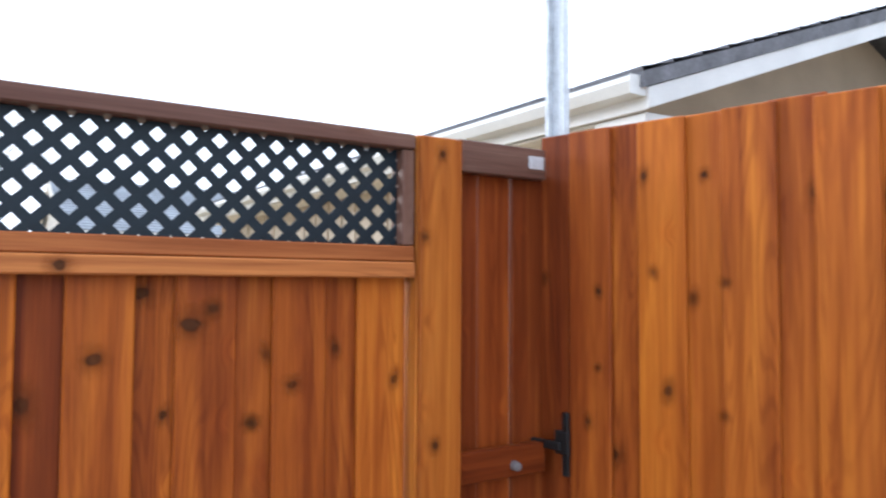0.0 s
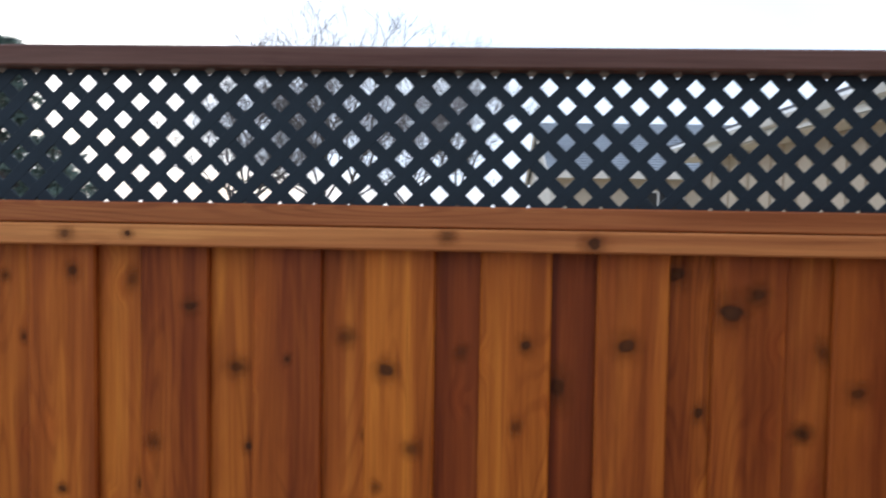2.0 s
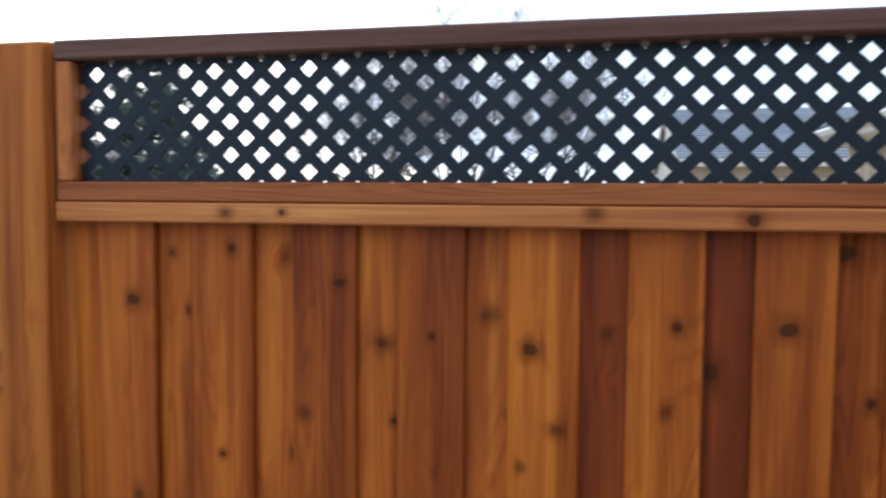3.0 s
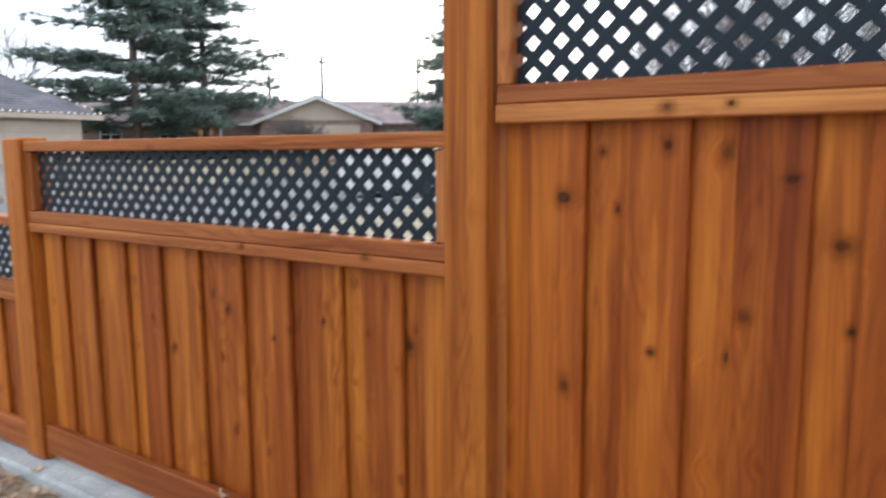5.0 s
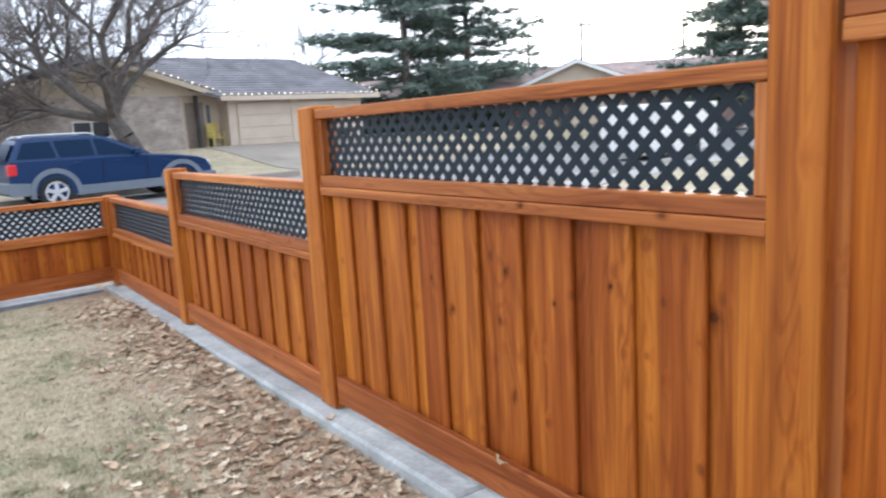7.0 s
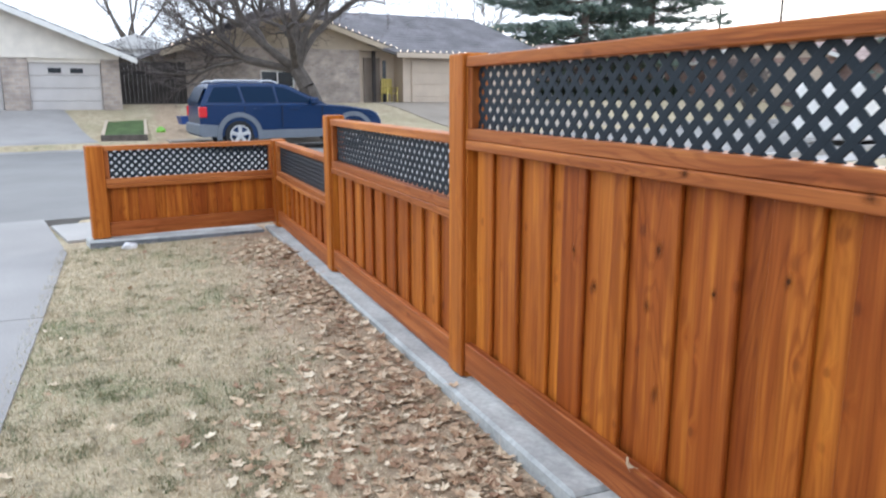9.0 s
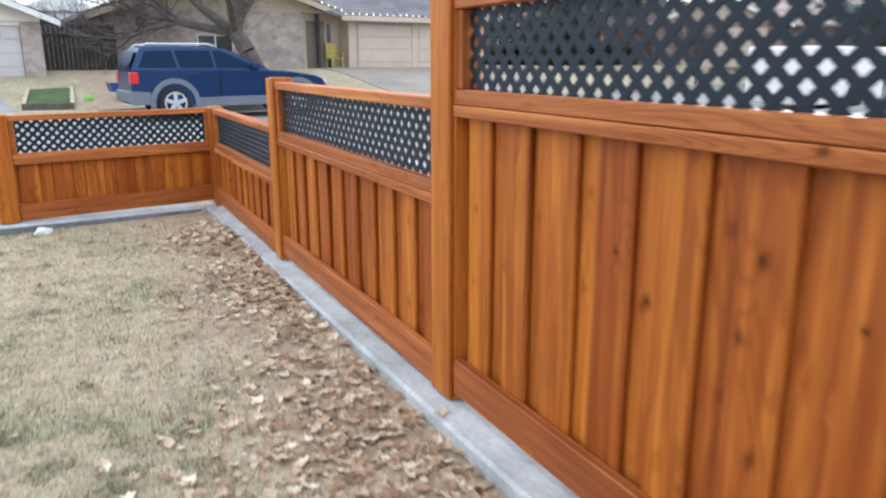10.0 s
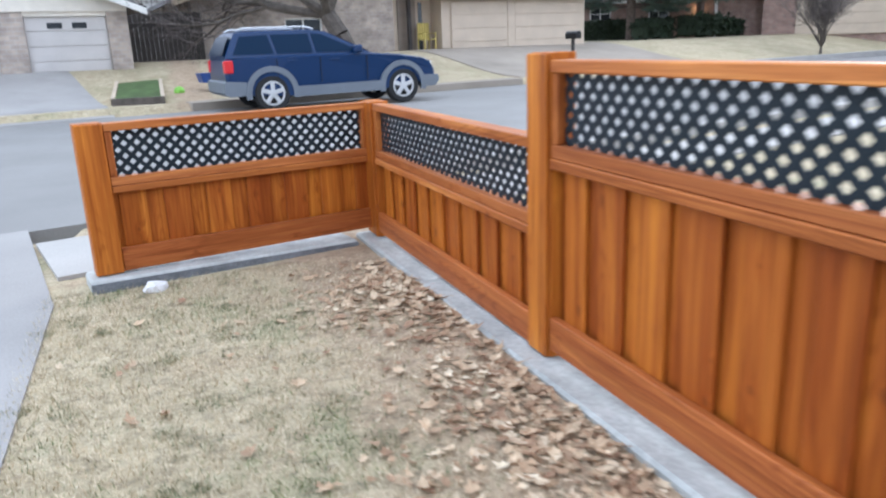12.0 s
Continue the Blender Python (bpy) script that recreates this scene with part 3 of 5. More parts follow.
gate = thing("gate", pose(0.03, -2.85, 0, 0, 0, 180 + GATE_TURN), "closed stained cedar board gate with black latch", "gate")
x = 0.0
g_rng = random.Random(11)
gate_boards = []
while x < 2.3:
    for off, gy, top_z in ((0.0715, -0.018, 1.84), (0.143 + 0.045, -0.037, 1.835)):
        tall = top_z + round(g_rng.uniform(-0.004, 0.004), 3)
        # first board: dark wood, with the corner's shade put into its colour
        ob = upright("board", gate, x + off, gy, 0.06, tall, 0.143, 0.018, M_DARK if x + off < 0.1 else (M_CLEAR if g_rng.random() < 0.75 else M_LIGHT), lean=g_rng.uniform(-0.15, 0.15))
        gate_boards.append((gy, x + off - 0.0715, x + off + 0.0715, 0.06, ob))
    x += 0.2335
for kx, kz, size in GATE_KNOTS:
    add_knot(gate_boards, kx, kz, size)


# ---- ground, street and pavements ----
def to_street(x, y):
    p = STREET.inverted() @ Vector((x, y, 0))
    return p.x, p.y


def smooth(a, b, t):
    t = min(1.0, max(0.0, (t - a) / (b - a)))
    return t * t * (3 - 2 * t)


ROAD_NEAR, ROAD_FAR = 1.95, 12.0


def street_z(v):
    return -0.10 + 0.02 * smooth(ROAD_NEAR, ROAD_FAR, v)


def lawn_rise(x, y):
    """The soil banks up a little against the mow strip."""
    return 0.045 * smooth(-0.85, -0.22, x) * (1 - smooth(5.5, 6.4, y)) * smooth(-3.2, -2.6, y)


def ground_z(x, y):
    u, v = to_street(x, y)
    z = -0.10 + 0.18 * smooth(2, 12, v) + 0.82 * smooth(12.5, 18.5, v) + 0.6 * smooth(20, 60, v)
    if ROAD_NEAR - 0.2 < v < ROAD_FAR + 0.2:
        z -= 0.22
    if v < 0 and x > 0.06:
        z = min(z, -0.10)
    elif v < 0:
        z += lawn_rise(x, y)
    return z


def spread(lo, hi, inner_lo, inner_hi, fine, coarse):
    out = [inner_lo + i * fine for i in range(int((inner_hi - inner_lo) / fine) + 1)]
    s, a = coarse, inner_lo
    while a > lo:
        a -= s
        s *= 1.35
        out.insert(0, a)
    s, a = coarse, out[-1]
    while a < hi:
        a += s
        s *= 1.35
        out.append(a)
    return out


def ground_sheet():
    us = sorted(spread(-900, 900, -24, 70, 2.0, 3.0) + [-3.55 + 0.1 * i for i in range(40)])
    vs = spread(-900, 900, -12, 30, 0.25, 2.0)
    bm = bmesh.new()
    rows = []
    for v in vs:
        row = []
        for u in us:
            p = STREET @ Vector((u, v, 0))
            row.append(bm.verts.new((p.x, p.y, ground_z(p.x, p.y))))
        rows.append(row)
    for a, b in zip(rows, rows[1:]):
        for i in range(len(us) - 1):
            bm.faces.new((a[i], a[i + 1], b[i + 1], b[i]))
    return bm


tagged(link("ground", mesh_of("ground", ground_sheet(), M_LAWN)), "dormant straw-coloured lawn with faint green patches", "ground", kind="structure")


def street_slab(name, u0, u1, v0, v1, zf, thick, material, label, category, joints=0.0, gap=0.012):
    """Slabs in street axes whose top follows zf(v); with joints they are cut into separate pieces."""
    holder = thing(name, STREET, label, category, kind="structure")
    n = max(1, round((u1 - u0) / joints)) if joints else 1
    for i in range(n):
        a = u0 + (u1 - u0) * i / n + (gap / 2 if joints else 0)
        b = u0 + (u1 - u0) * (i + 1) / n - (gap / 2 if joints else 0)
        k = max(1, int((v1 - v0) / 0.6))
        outline = [(v0 + (v1 - v0) * j / k, zf(v0 + (v1 - v0) * j / k)) for j in range(k + 1)]
        outline += [(v, z - thick) for v, z in reversed(outline)]
        part("slab", prism(bmesh.new(), outline, a, b, "x"), material, holder)
    return holder


street_slab("road", -120, 160, ROAD_NEAR, ROAD_FAR, street_z, 0.15, M_ASPHALT, "worn grey asphalt residential street", "road")
street_slab("kerb", 1.2, 160, ROAD_NEAR - 0.16, ROAD_NEAR, lambda v: 0.0, 0.25, M_CONC, "pale concrete kerb beside the street", "kerb", 12.0)
street_slab("kerb", 2.4, 11.6, ROAD_FAR, ROAD_FAR + 0.45, lambda v: 0.09 + 0.03 * (v - ROAD_FAR), 0.3, M_DRIVE_WARM, "pale concrete kerb and gutter across the street", "kerb", 4.0)
street_slab("kerb", 21.5, 160, ROAD_FAR, ROAD_FAR + 0.30, lambda v: 0.12, 0.3, M_CONC, "pale concrete kerb across the street", "kerb", 12.0)
street_slab("pavement", -1.80, 40, 0.42, 1.40, lambda v: -0.075, 0.12, M_CONC, "pale concrete pavement slabs by the fence", "pavement", 1.5)
drive = thing("driveway", Matrix.Identity(4), "pale concrete driveway beside the lawn", "driveway", kind="structure")
for outline in (((-1.88, -12), (-1.88, 1.2), (-8, 1.2), (-8, -12)), ((-1.88, 1.212), (-1.88, 4.3), (-8, 4.3), (-8, 1.212)), ((-1.88, 4.312), (-1.89, 6.32), (-2.25, 8.31), (-8, 6.97), (-8, 4.312))):
    bm = bmesh.new()
    top = [bm.verts.new((x, y, -0.088)) for x, y in outline]
    low = [bm.verts.new((x, y, -0.22)) for x, y in outline]
    bm.faces.new(top), bm.faces.new(low[::-1])
    for a in range(len(outline)):
        b = (a + 1) % len(outline)
        bm.faces.new((top[a], low[a], low[b], top[b]))
    bmesh.ops.recalc_face_normals(bm, faces=bm.faces[:])
    part("slab", bm, M_DRIVE, drive)
street_slab("driveway", -6.5, 0.85, ROAD_FAR, 17.0, lambda v: -0.07 + 0.175 * smooth(12.0, 12.6, v) + 0.82 * smooth(12.5, 18.5, v), 0.12, M_DRIVE, "wide pale concrete driveway of neighbouring house", "driveway")
street_slab("driveway", 12.0, 21.0, ROAD_FAR, 18.6, lambda v: -0.07 + 0.175 * smooth(12.0, 12.6, v) + 0.82 * smooth(12.5, 18.5, v), 0.12, M_DRIVE_WARM, "pale concrete driveway rising to the garage", "driveway")


# mow strip along the fence: one slab per stretch, with open joints between
def mow_strip(name, m, pieces, w0, w1, za, zb, label, edge=None):
    holder = thing(name, m, label, "edging", kind="structure")
    lo, hi = pieces[0], pieces[-1]
    for a, b in zip(pieces, pieces[1:]):
        bm = box(a + 0.007, b - 0.007, w0, w1, -0.26, 0.0, 0.012)
        for vert in bm.verts:
            if vert.co.z > -0.1:
                vert.co.z += za + (zb - za) * (vert.co.x - lo) / (hi - lo)
        part("slab", bm, M_CURB, holder)
        # a thin dark facing paints the shade of the strip's upright front
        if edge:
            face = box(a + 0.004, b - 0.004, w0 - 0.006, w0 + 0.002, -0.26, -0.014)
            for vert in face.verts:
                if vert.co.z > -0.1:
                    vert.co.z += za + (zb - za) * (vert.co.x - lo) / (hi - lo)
            part("formed_edge", face, edge, holder, "dark facing for the strip's shaded front")
    return holder


mow_strip("mow_strip", on_fence(6.95), [0.0, 1.28, 5.74, 8.2, 9.75], -0.134, 0.12, base_z(6.95), base_z(-2.8), "grey concrete mow strip under the fence")
mow_strip("mow_strip", end_m, [-0.19, 1.38], -0.075, 0.19, -0.032, -0.062, "grey concrete mow strip under the return bay", M_CURB_SHADE)


# ---- loose things on the ground ----
def leaf_mesh(seed):
    r = random.Random(seed)
    bm = bmesh.new()
    n = 12
    size = r.uniform(0.022, 0.038)
    curl, twist = r.uniform(4, 14), r.uniform(-0.5, 0.5)
    mid = bm.verts.new((0, 0, 0))
    ring = []
    for i in range(n):
        a = 2 * math.pi * i / n
        rad = size * (1.0 if i % 2 == 0 else 0.62) * r.uniform(0.8, 1.15) * (1.25 if i == 0 else 1)
        x, y = rad * math.cos(a) * 1.15, rad * math.sin(a) * 0.8
        ring.append(bm.verts.new((x, y, curl * y * y + 0.5 * curl * x * x + twist * x * y * 12 + r.uniform(-0.003, 0.004))))
    for i in range(n):
        bm.faces.new((mid, ring[i], ring[(i + 1) % n]))
    tube(bm, ring[6].co, ring[6].co + Vector((-0.03, 0.004, 0.006)), 0.0012, 0.0008, 3)
    lo = min(v.co.z for v in bm.verts)
    for v in bm.verts:
        v.co.z -= lo
    return bm


LEAVES = [mesh_of("fallen_leaf", leaf_mesh(s), M_LEAF) for s in range(7)]


def leaf_spot(r):
    """A place in the drift of leaves along the strip, thinning out over the lawn."""
    while True:
        y = r.uniform(-0.6, 6.3)
        wide = 0.17 + 0.34 * math.exp(-((y - 1.7) / 1.1) ** 2) + 0.10 * math.exp(-((y - 4.1) / 0.5) ** 2) + 0.10 * math.exp(-((y - 5.6) / 0.5) ** 2)
        d = min(abs(r.gauss(0, wide)), 1.4)
        if r.random() < 0.20 + 0.9 * math.exp(-((y - 1.9) / 0.95) ** 2) + 0.75 * math.exp(-((y - 4.15) / 0.45) ** 2) + 0.8 * math.exp(-((y - 5.55) / 0.34) ** 2):
            return -0.150 - d, y


r_leaf = random.Random(21)
for i in range(240):
    lx, ly = leaf_spot(r_leaf)
    me = LEAVES[i % 7]
    ob = link("fallen_leaf", me, None, pose(lx, ly, -0.094 + lawn_rise(lx, ly) + r_leaf.uniform(0, 0.012), r_leaf.uniform(-22, 22), r_leaf.uniform(-22, 22), r_leaf.uniform(0, 360)) @ Matrix.Scale(r_leaf.uniform(0.6, 1.1), 4))
    tagged(ob, "dry curled brown leaf on the lawn edge", "leaf", "fallen leaves")
for lx, ly, lz, rot in ((-0.045, 1.08, 0.166, (75, 10, 60)), (-0.12, 2.18, 0.0, (0, 8, 40)), (-0.13, 5.4, -0.05, (6, 0, 120))):
    tagged(link("fallen_leaf", LEAVES[2], None, pose(lx, ly, lz, *rot)), "dry brown leaf caught against the fence", "leaf", "fallen leaves")


def litter():
    verts, faces = [], []
    r = random.Random(5)
    for i in range(3000):
        lx, ly = leaf_spot(r)
        if r.random() < 0.05:
            lx, ly = r.uniform(-1.85, -0.3), r.uniform(-0.5, 6.3)
        m = pose(lx, ly, -0.097 + lawn_rise(lx, ly) + r.uniform(0, 0.014), r.uniform(-20, 20), r.uniform(-20, 20), r.uniform(0, 360)) @ Matrix.Scale(r.uniform(0.3, 1.0), 4)
        src = LEAVES[r.randrange(7)]
        k = len(verts)
        verts += [tuple(m @ v.co) for v in src.vertices]
        faces += [tuple(k + j for j in p.vertices) for p in src.polygons]
    me = bpy.data.meshes.new("leaf_litter")
    me.from_pydata(verts, [], faces)
    me.materials.append(M_LEAVES)
    return me


tagged(link("leaf_litter", litter()), "crumbled brown leaf litter along the strip", "leaves", kind="stuff")


def blades(count, x0, x1, y0, y1, seed):
    r = np.random.default_rng(seed)
    x, y = r.uniform(x0, x1, count), r.uniform(y0, y1, count)
    a, lean = r.uniform(0, 2 * np.pi, count), r.uniform(0.2, 1.25, count)
    h, w = r.uniform(0.018, 0.042, count), r.uniform(0.0012, 0.0026, count)
    keep = r.uniform(0, 1, count) > 0.75 * np.exp(-((x + 0.2) / 0.45) ** 2)
    x, y, a, lean, h, w = x[keep], y[keep], a[keep], lean[keep], h[keep], w[keep]
    n = len(x)
    ramp = np.clip((x + 0.85) / 0.63, 0, 1)
    fade = 1 - np.clip((y - 5.5) / 0.9, 0, 1)
    z = -0.102 + 0.045 * ramp * ramp * (3 - 2 * ramp) * fade * fade * (3 - 2 * fade)
    base = np.stack([x, y, z], 1)
    side = np.stack([np.cos(a), np.sin(a), 0 * a], 1) * w[:, None]
    b = a + r.uniform(0.6, 2.4, n)
    tip = base + np.stack([np.cos(b) * np.sin(lean) * h, np.sin(b) * np.sin(lean) * h, np.cos(lean) * h], 1)
    verts = np.stack([base - side, base + side, tip], 1).reshape(-1, 3)
    faces = np.arange(3 * n).reshape(-1, 3)
    me = bpy.data.meshes.new("lawn_grass")
    me.from_pydata(verts.tolist(), [], faces.tolist())
    me.materials.append(M_BLADE)
    return me


tagged(link("lawn_grass", blades(90000, -1.95, -0.2, -0.3, 6.5, 3)), "short dry dormant lawn grass blades", "grass", kind="stuff")


def tuft_mesh(seed, count, reach, tall):
    """A low tuft of green winter grass."""
    r = random.Random(seed)
    bm = bmesh.new()
    for i in range(count):
        a, d = r.uniform(0, 6.283), reach * math.sqrt(r.random())
        p = Vector((d * math.cos(a), d * math.sin(a), 0))
        b, h, lean = r.uniform(0, 6.283), r.uniform(0.5, 1) * tall, r.uniform(0.2, 1.0)
        side = Vector((math.cos(a + 1), math.sin(a + 1), 0)) * r.uniform(0.0015, 0.003)
        tip = p + Vector((math.cos(b) * math.sin(lean), math.sin(b) * math.sin(lean), math.cos(lean))) * h
        bm.faces.new([bm.verts.new(q) for q in (p - side, p + side, tip)])
    return bm


M_TUFT = varied("green_grass_tuft", ((0.0, (0.14, 0.16, 0.08)), (0.45, (0.25, 0.26, 0.15)), (1.0, (0.50, 0.43, 0.29))), 0.9)
TUFTS = [mesh_of("grass_tuft", tuft_mesh(s, 120, 0.045 + 0.012 * s, 0.045), M_TUFT) for s in range(4)]
r_tuft = random.Random(8)
for i in range(260):
    tx, ty = r_tuft.uniform(-1.9, -0.75), r_tuft.uniform(0.3, 6.0)
    if r_tuft.random() > 0.22 + 0.78 * math.exp(-((ty - 2.0) / 0.9) ** 2):
        continue
    tuft = link("grass_tuft", TUFTS[i % 4], None, pose(tx, ty, -0.103, 0, 0, r_tuft.uniform(0, 360)) @ Matrix.Diagonal((r_tuft.uniform(0.7, 1.6), r_tuft.uniform(0.6, 1.1), r_tuft.uniform(0.6, 1.0), 1)))
    tagged(tuft, "low green grass tuft in the dry lawn", "grass", "grass tufts")


def lump(seed, sx, sy, sz, rough=0.18):
    r = random.Random(seed)
    bm = bmesh.new()
    bmesh.ops.create_icosphere(bm, subdivisions=2, radius=1.0)
    for v in bm.verts:
        k = 1 + r.uniform(-rough, rough)
        v.co = Vector((v.co.x * sx * k, v.co.y * sy * k, max(v.co.z * k, -0.3) * sz))
    return bm


tagged(link("white_rock", mesh_of("white_rock", lump(3, 0.062, 0.045, 0.045), M_STONE), None, pose(-1.40, 6.345, -0.085, 0, 0, 20)), "pale white rock beside the return bay strip", "rock")

# gate hardware and the steel post behind it
latch = part("latch", add_box(add_box(box(0.10, 0.122, -0.052, -0.037, 0.795, 0.985, 0.003), 0.075, 0.125, -0.056, -0.040, 0.86, 0.93, 0.004), -0.11, 0.10, -0.066, -0.050, 0.872, 0.898, 0.004), M_BLACK, gate, "black iron gate latch")
M_BOLT = plain("dull_zinc_bolt", (0.30, 0.30, 0.31), 0.5, 0.6, 20, 0.15, 0.05)
bolt_bm = bmesh.new()
tube(bolt_bm, (0.20, -0.03, 0.835), (0.20, -0.048, 0.835), 0.015, 0.013, 12, True)
tube(bolt_bm, (0.20, -0.048, 0.835), (0.20, -0.056, 0.835), 0.009, 0.008, 6, True)
part("bolt", bolt_bm, M_BOLT, filler, "round galvanised bolt head")
spost = thing("steel_post", pose(0.105, -2.98, 0, 0, 0, GATE_TURN) @ Matrix.Diagonal((0.68, 0.8, 1, 1)), "tall galvanised steel post behind the gate", "post")
part("web", box(-0.036, 0.036, -0.003, 0.003, -0.1, 3.3), M_STEEL, spost)
for sx in (-1, 1):
    part("flange", box(sx * 0.036 - 0.003, sx * 0.036 + 0.003, -0.03, 0.03, -0.1, 3.3), M_STEEL, spost)
    part("lip", box(min(sx * 0.036, sx * 0.055), max(sx * 0.036, sx * 0.055), 0.027, 0.032, -0.1, 3.3), M_STEEL, spost)


# ---- houses ----
def slab_roof(bm, a, b, c, d, thick=0.09):
    """A roof plane through four corners, with thickness downwards."""
    top = [bm.verts.new(p) for p in (a, b, c, d)]
    low = [bm.verts.new((p[0], p[1], p[2] - thick)) for p in (a, b, c, d)]
    bm.faces.new(top)
    bm.faces.new(low[::-1])
    for i in range(4):
        bm.faces.new((top[i], low[i], low[(i + 1) % 4], top[(i + 1) % 4]))
    bmesh.ops.recalc_face_normals(bm, faces=bm.faces[:])


def shingles(parent, a, b, c, d, material, rows=0):
    """A roof slope with its courses of shingles as thin steps."""
    bm = bmesh.new()
    slab_roof(bm, a, b, c, d)
    a, b, c, d = (Vector(p) for p in (a, b, c, d))
    n = (b - a).cross(d - a).normalized()
    if n.z < 0:
        n = -n
    slope = part("roof_slope", bm, material, parent)
    for i in range(rows):
        bm = bmesh.new()
        t0, t1 = i / rows, (i + 1.03) / rows
        p, q, s, w = a.lerp(d, t0), b.lerp(c, t0), b.lerp(c, min(t1, 1)), a.lerp(d, min(t1, 1))
        vs = [bm.verts.new(v) for v in (p + n * 0.03, q + n * 0.03, s + n * 0.008, w + n * 0.008)]
        bm.faces.new(vs)
        lo = [bm.verts.new(v) for v in (p + n * 0.002, q + n * 0.002)]
        bm.faces.new((lo[0], lo[1], vs[1], vs[0]))
        part("shingle_course", bm, material, slope)
    return slope


def window(parent, x0, x1, y, z0, z1, bars=2, shutters=False):
    w = part("window", box(x0 + 0.04, x1 - 0.04, y + 0.01, y + 0.03, z0 + 0.04, z1 - 0.04), M_GLASS, parent, "dark glass window in white frame")
    bm = bmesh.new()
    for a, b, c, d in ((x0, x1, z0, z0 + 0.06), (x0, x1, z1 - 0.06, z1), (x0, x0 + 0.06, z0 + 0.06, z1 - 0.06), (x1 - 0.06, x1, z0 + 0.06, z1 - 0.06)):
        add_box(bm, a, b, y - 0.02, y + 0.04, c, d)
    part("frame", bm, M_WHITE, w)
    for i in range(1, bars):
        xm = x0 + (x1 - x0) * i / bars
        part("mullion", box(xm - 0.025, xm + 0.025, y - 0.015, y + 0.035, z0 + 0.06, z1 - 0.06), M_WHITE, w)
    part("mullion", box(x0 + 0.06, x1 - 0.06, y - 0.012, y + 0.034, (z0 + z1) / 2 - 0.02, (z0 + z1) / 2 + 0.02), M_WHITE, w)


def garage_door(parent, x0, x1, y, z0, z1, material, lights=False):
    g = part("garage_door", box(x0, x1, y, y + 0.05, z0, z1), material, parent, "closed panelled garage door")
    n = 4
    for i in range(n):
        a, b = z0 + (z1 - z0) * i / n + 0.012, z0 + (z1 - z0) * (i + 1) / n - 0.012
        part("panel", box(x0 + 0.02, x1 - 0.02, y - 0.025, y, a, b, 0.008), material, g)
    if lights:
        for f in (0.36, 0.66):
            xm = x0 + (x1 - x0) * f
            part("pane", box(xm - 0.17, xm + 0.17, y - 0.032, y - 0.025, z1 - 0.30, z1 - 0.16), M_GLASS, g, "small dark door light")
    return g


def wall_with(parent, name, x0, x1, y0, y1, z0, z1, material, hole=None):
    """A wall in the x-z plane; hole (x0, x1, z0, z1) goes right through it."""
    bm = bmesh.new()
    if hole is None:
        add_box(bm, x0, x1, y0, y1, z0, z1)
    else:
        a, b, c, d = hole
        add_box(bm, x0, a, y0, y1, z0, z1)
        add_box(bm, b, x1, y0, y1, z0, z1)
        add_box(bm, a, b, y0, y1, z0, c)
        add_box(bm, a, b, y0, y1, d, z1)
    return part(name, bm, material, parent)


# house across the street, with a brick front, an entry and a double garage
M_ENTRY = plain("brown_door_paint", (0.24, 0.19, 0.15), 0.5, 0, 4, 0.1, 0.1)
ACROSS = STREET @ pose(13.4, 18.5, -0.25, 0, 0, -7) @ Matrix.Translation((-13.4, -18.5, 0))
house = thing("house", ACROSS, "single-storey buff brick house with grey shingle roof", "house")
wall_with(house, "front_wall", 4.9, 11.7, 18.9, 19.15, 0.3, 3.15, M_BRICK, (7.8, 9.1, 1.15, 2.35))
window(house, 7.8, 9.1, 18.98, 1.15, 2.35)
part("gable_wall", prism(bmesh.new(), [(4.9, 3.15), (13.3, 3.15), (9.1, 4.35)], 18.95, 19.12), M_TAN, house)
wall_with(house, "entry_wall", 11.7, 13.4, 19.35, 19.55, 0.3, 3.15, M_CREAM)
part("entry_side_wall", box(11.55, 11.7, 19.15, 19.6, 0.3, 3.15), M_BRICK, house)
part("garage_side_wall", box(13.40, 13.55, 18.70, 19.60, 0.3, 3.1), M_CREAM, house)
door = part("front_door", box(12.05, 12.75, 19.29, 19.35, 0.92, 2.9), M_ENTRY, house, "dark front door in the recessed entry")
part("side_light", box(12.88, 13.02, 19.31, 19.35, 1.1, 2.8), M_GLASS, house)
part("entry_post", box(12.30, 12.42, 18.95, 19.07, 0.6, 3.15), M_DARKWOOD, house)
wall_with(house, "garage_wall", 13.4, 19.75, 18.5, 18.7, 0.3, 3.1, M_CREAM)
for gx0, gx1 in ((13.75, 16.15), (16.45, 19.35)):
    garage_door(house, gx0, gx1, 18.45, 0.90, 2.80, M_CREAM)
part("door_trim", box(16.15, 16.45, 18.42, 18.5, 0.9, 3.0), M_CREAM, house)
for sx0, sx1 in ((4.9, 5.1), (19.55, 19.75)):
    part("side_wall", box(sx0, sx1, 19.15, 27.5, 0.3, 3.1), M_BRICK, house)
part("back_wall", box(4.9, 19.75, 27.3, 27.5, 0.3, 3.1), M_BRICK, house)
shingles(house, (12.9, 18.0, 3.05), (20.4, 18.0, 3.05), (18.9, 22.6, 4.95), (9.0, 22.6, 4.95), M_ROOF, 16)
shingles(house, (20.4, 18.0, 3.05), (20.4, 28.0, 3.05), (18.9, 22.6, 4.95), (18.9, 22.6, 4.95 - 0.001), M_ROOF, 0)
shingles(house, (20.4, 28.0, 3.05), (4.4, 28.0, 3.05), (9.0, 22.6, 4.95), (18.9, 22.6, 4.95), M_ROOF, 0)
shingles(house, (4.3, 18.5, 2.95), (4.3, 26.0, 2.95), (9.1, 26.0, 4.5), (9.1, 18.5, 4.5), M_ROOF, 12)
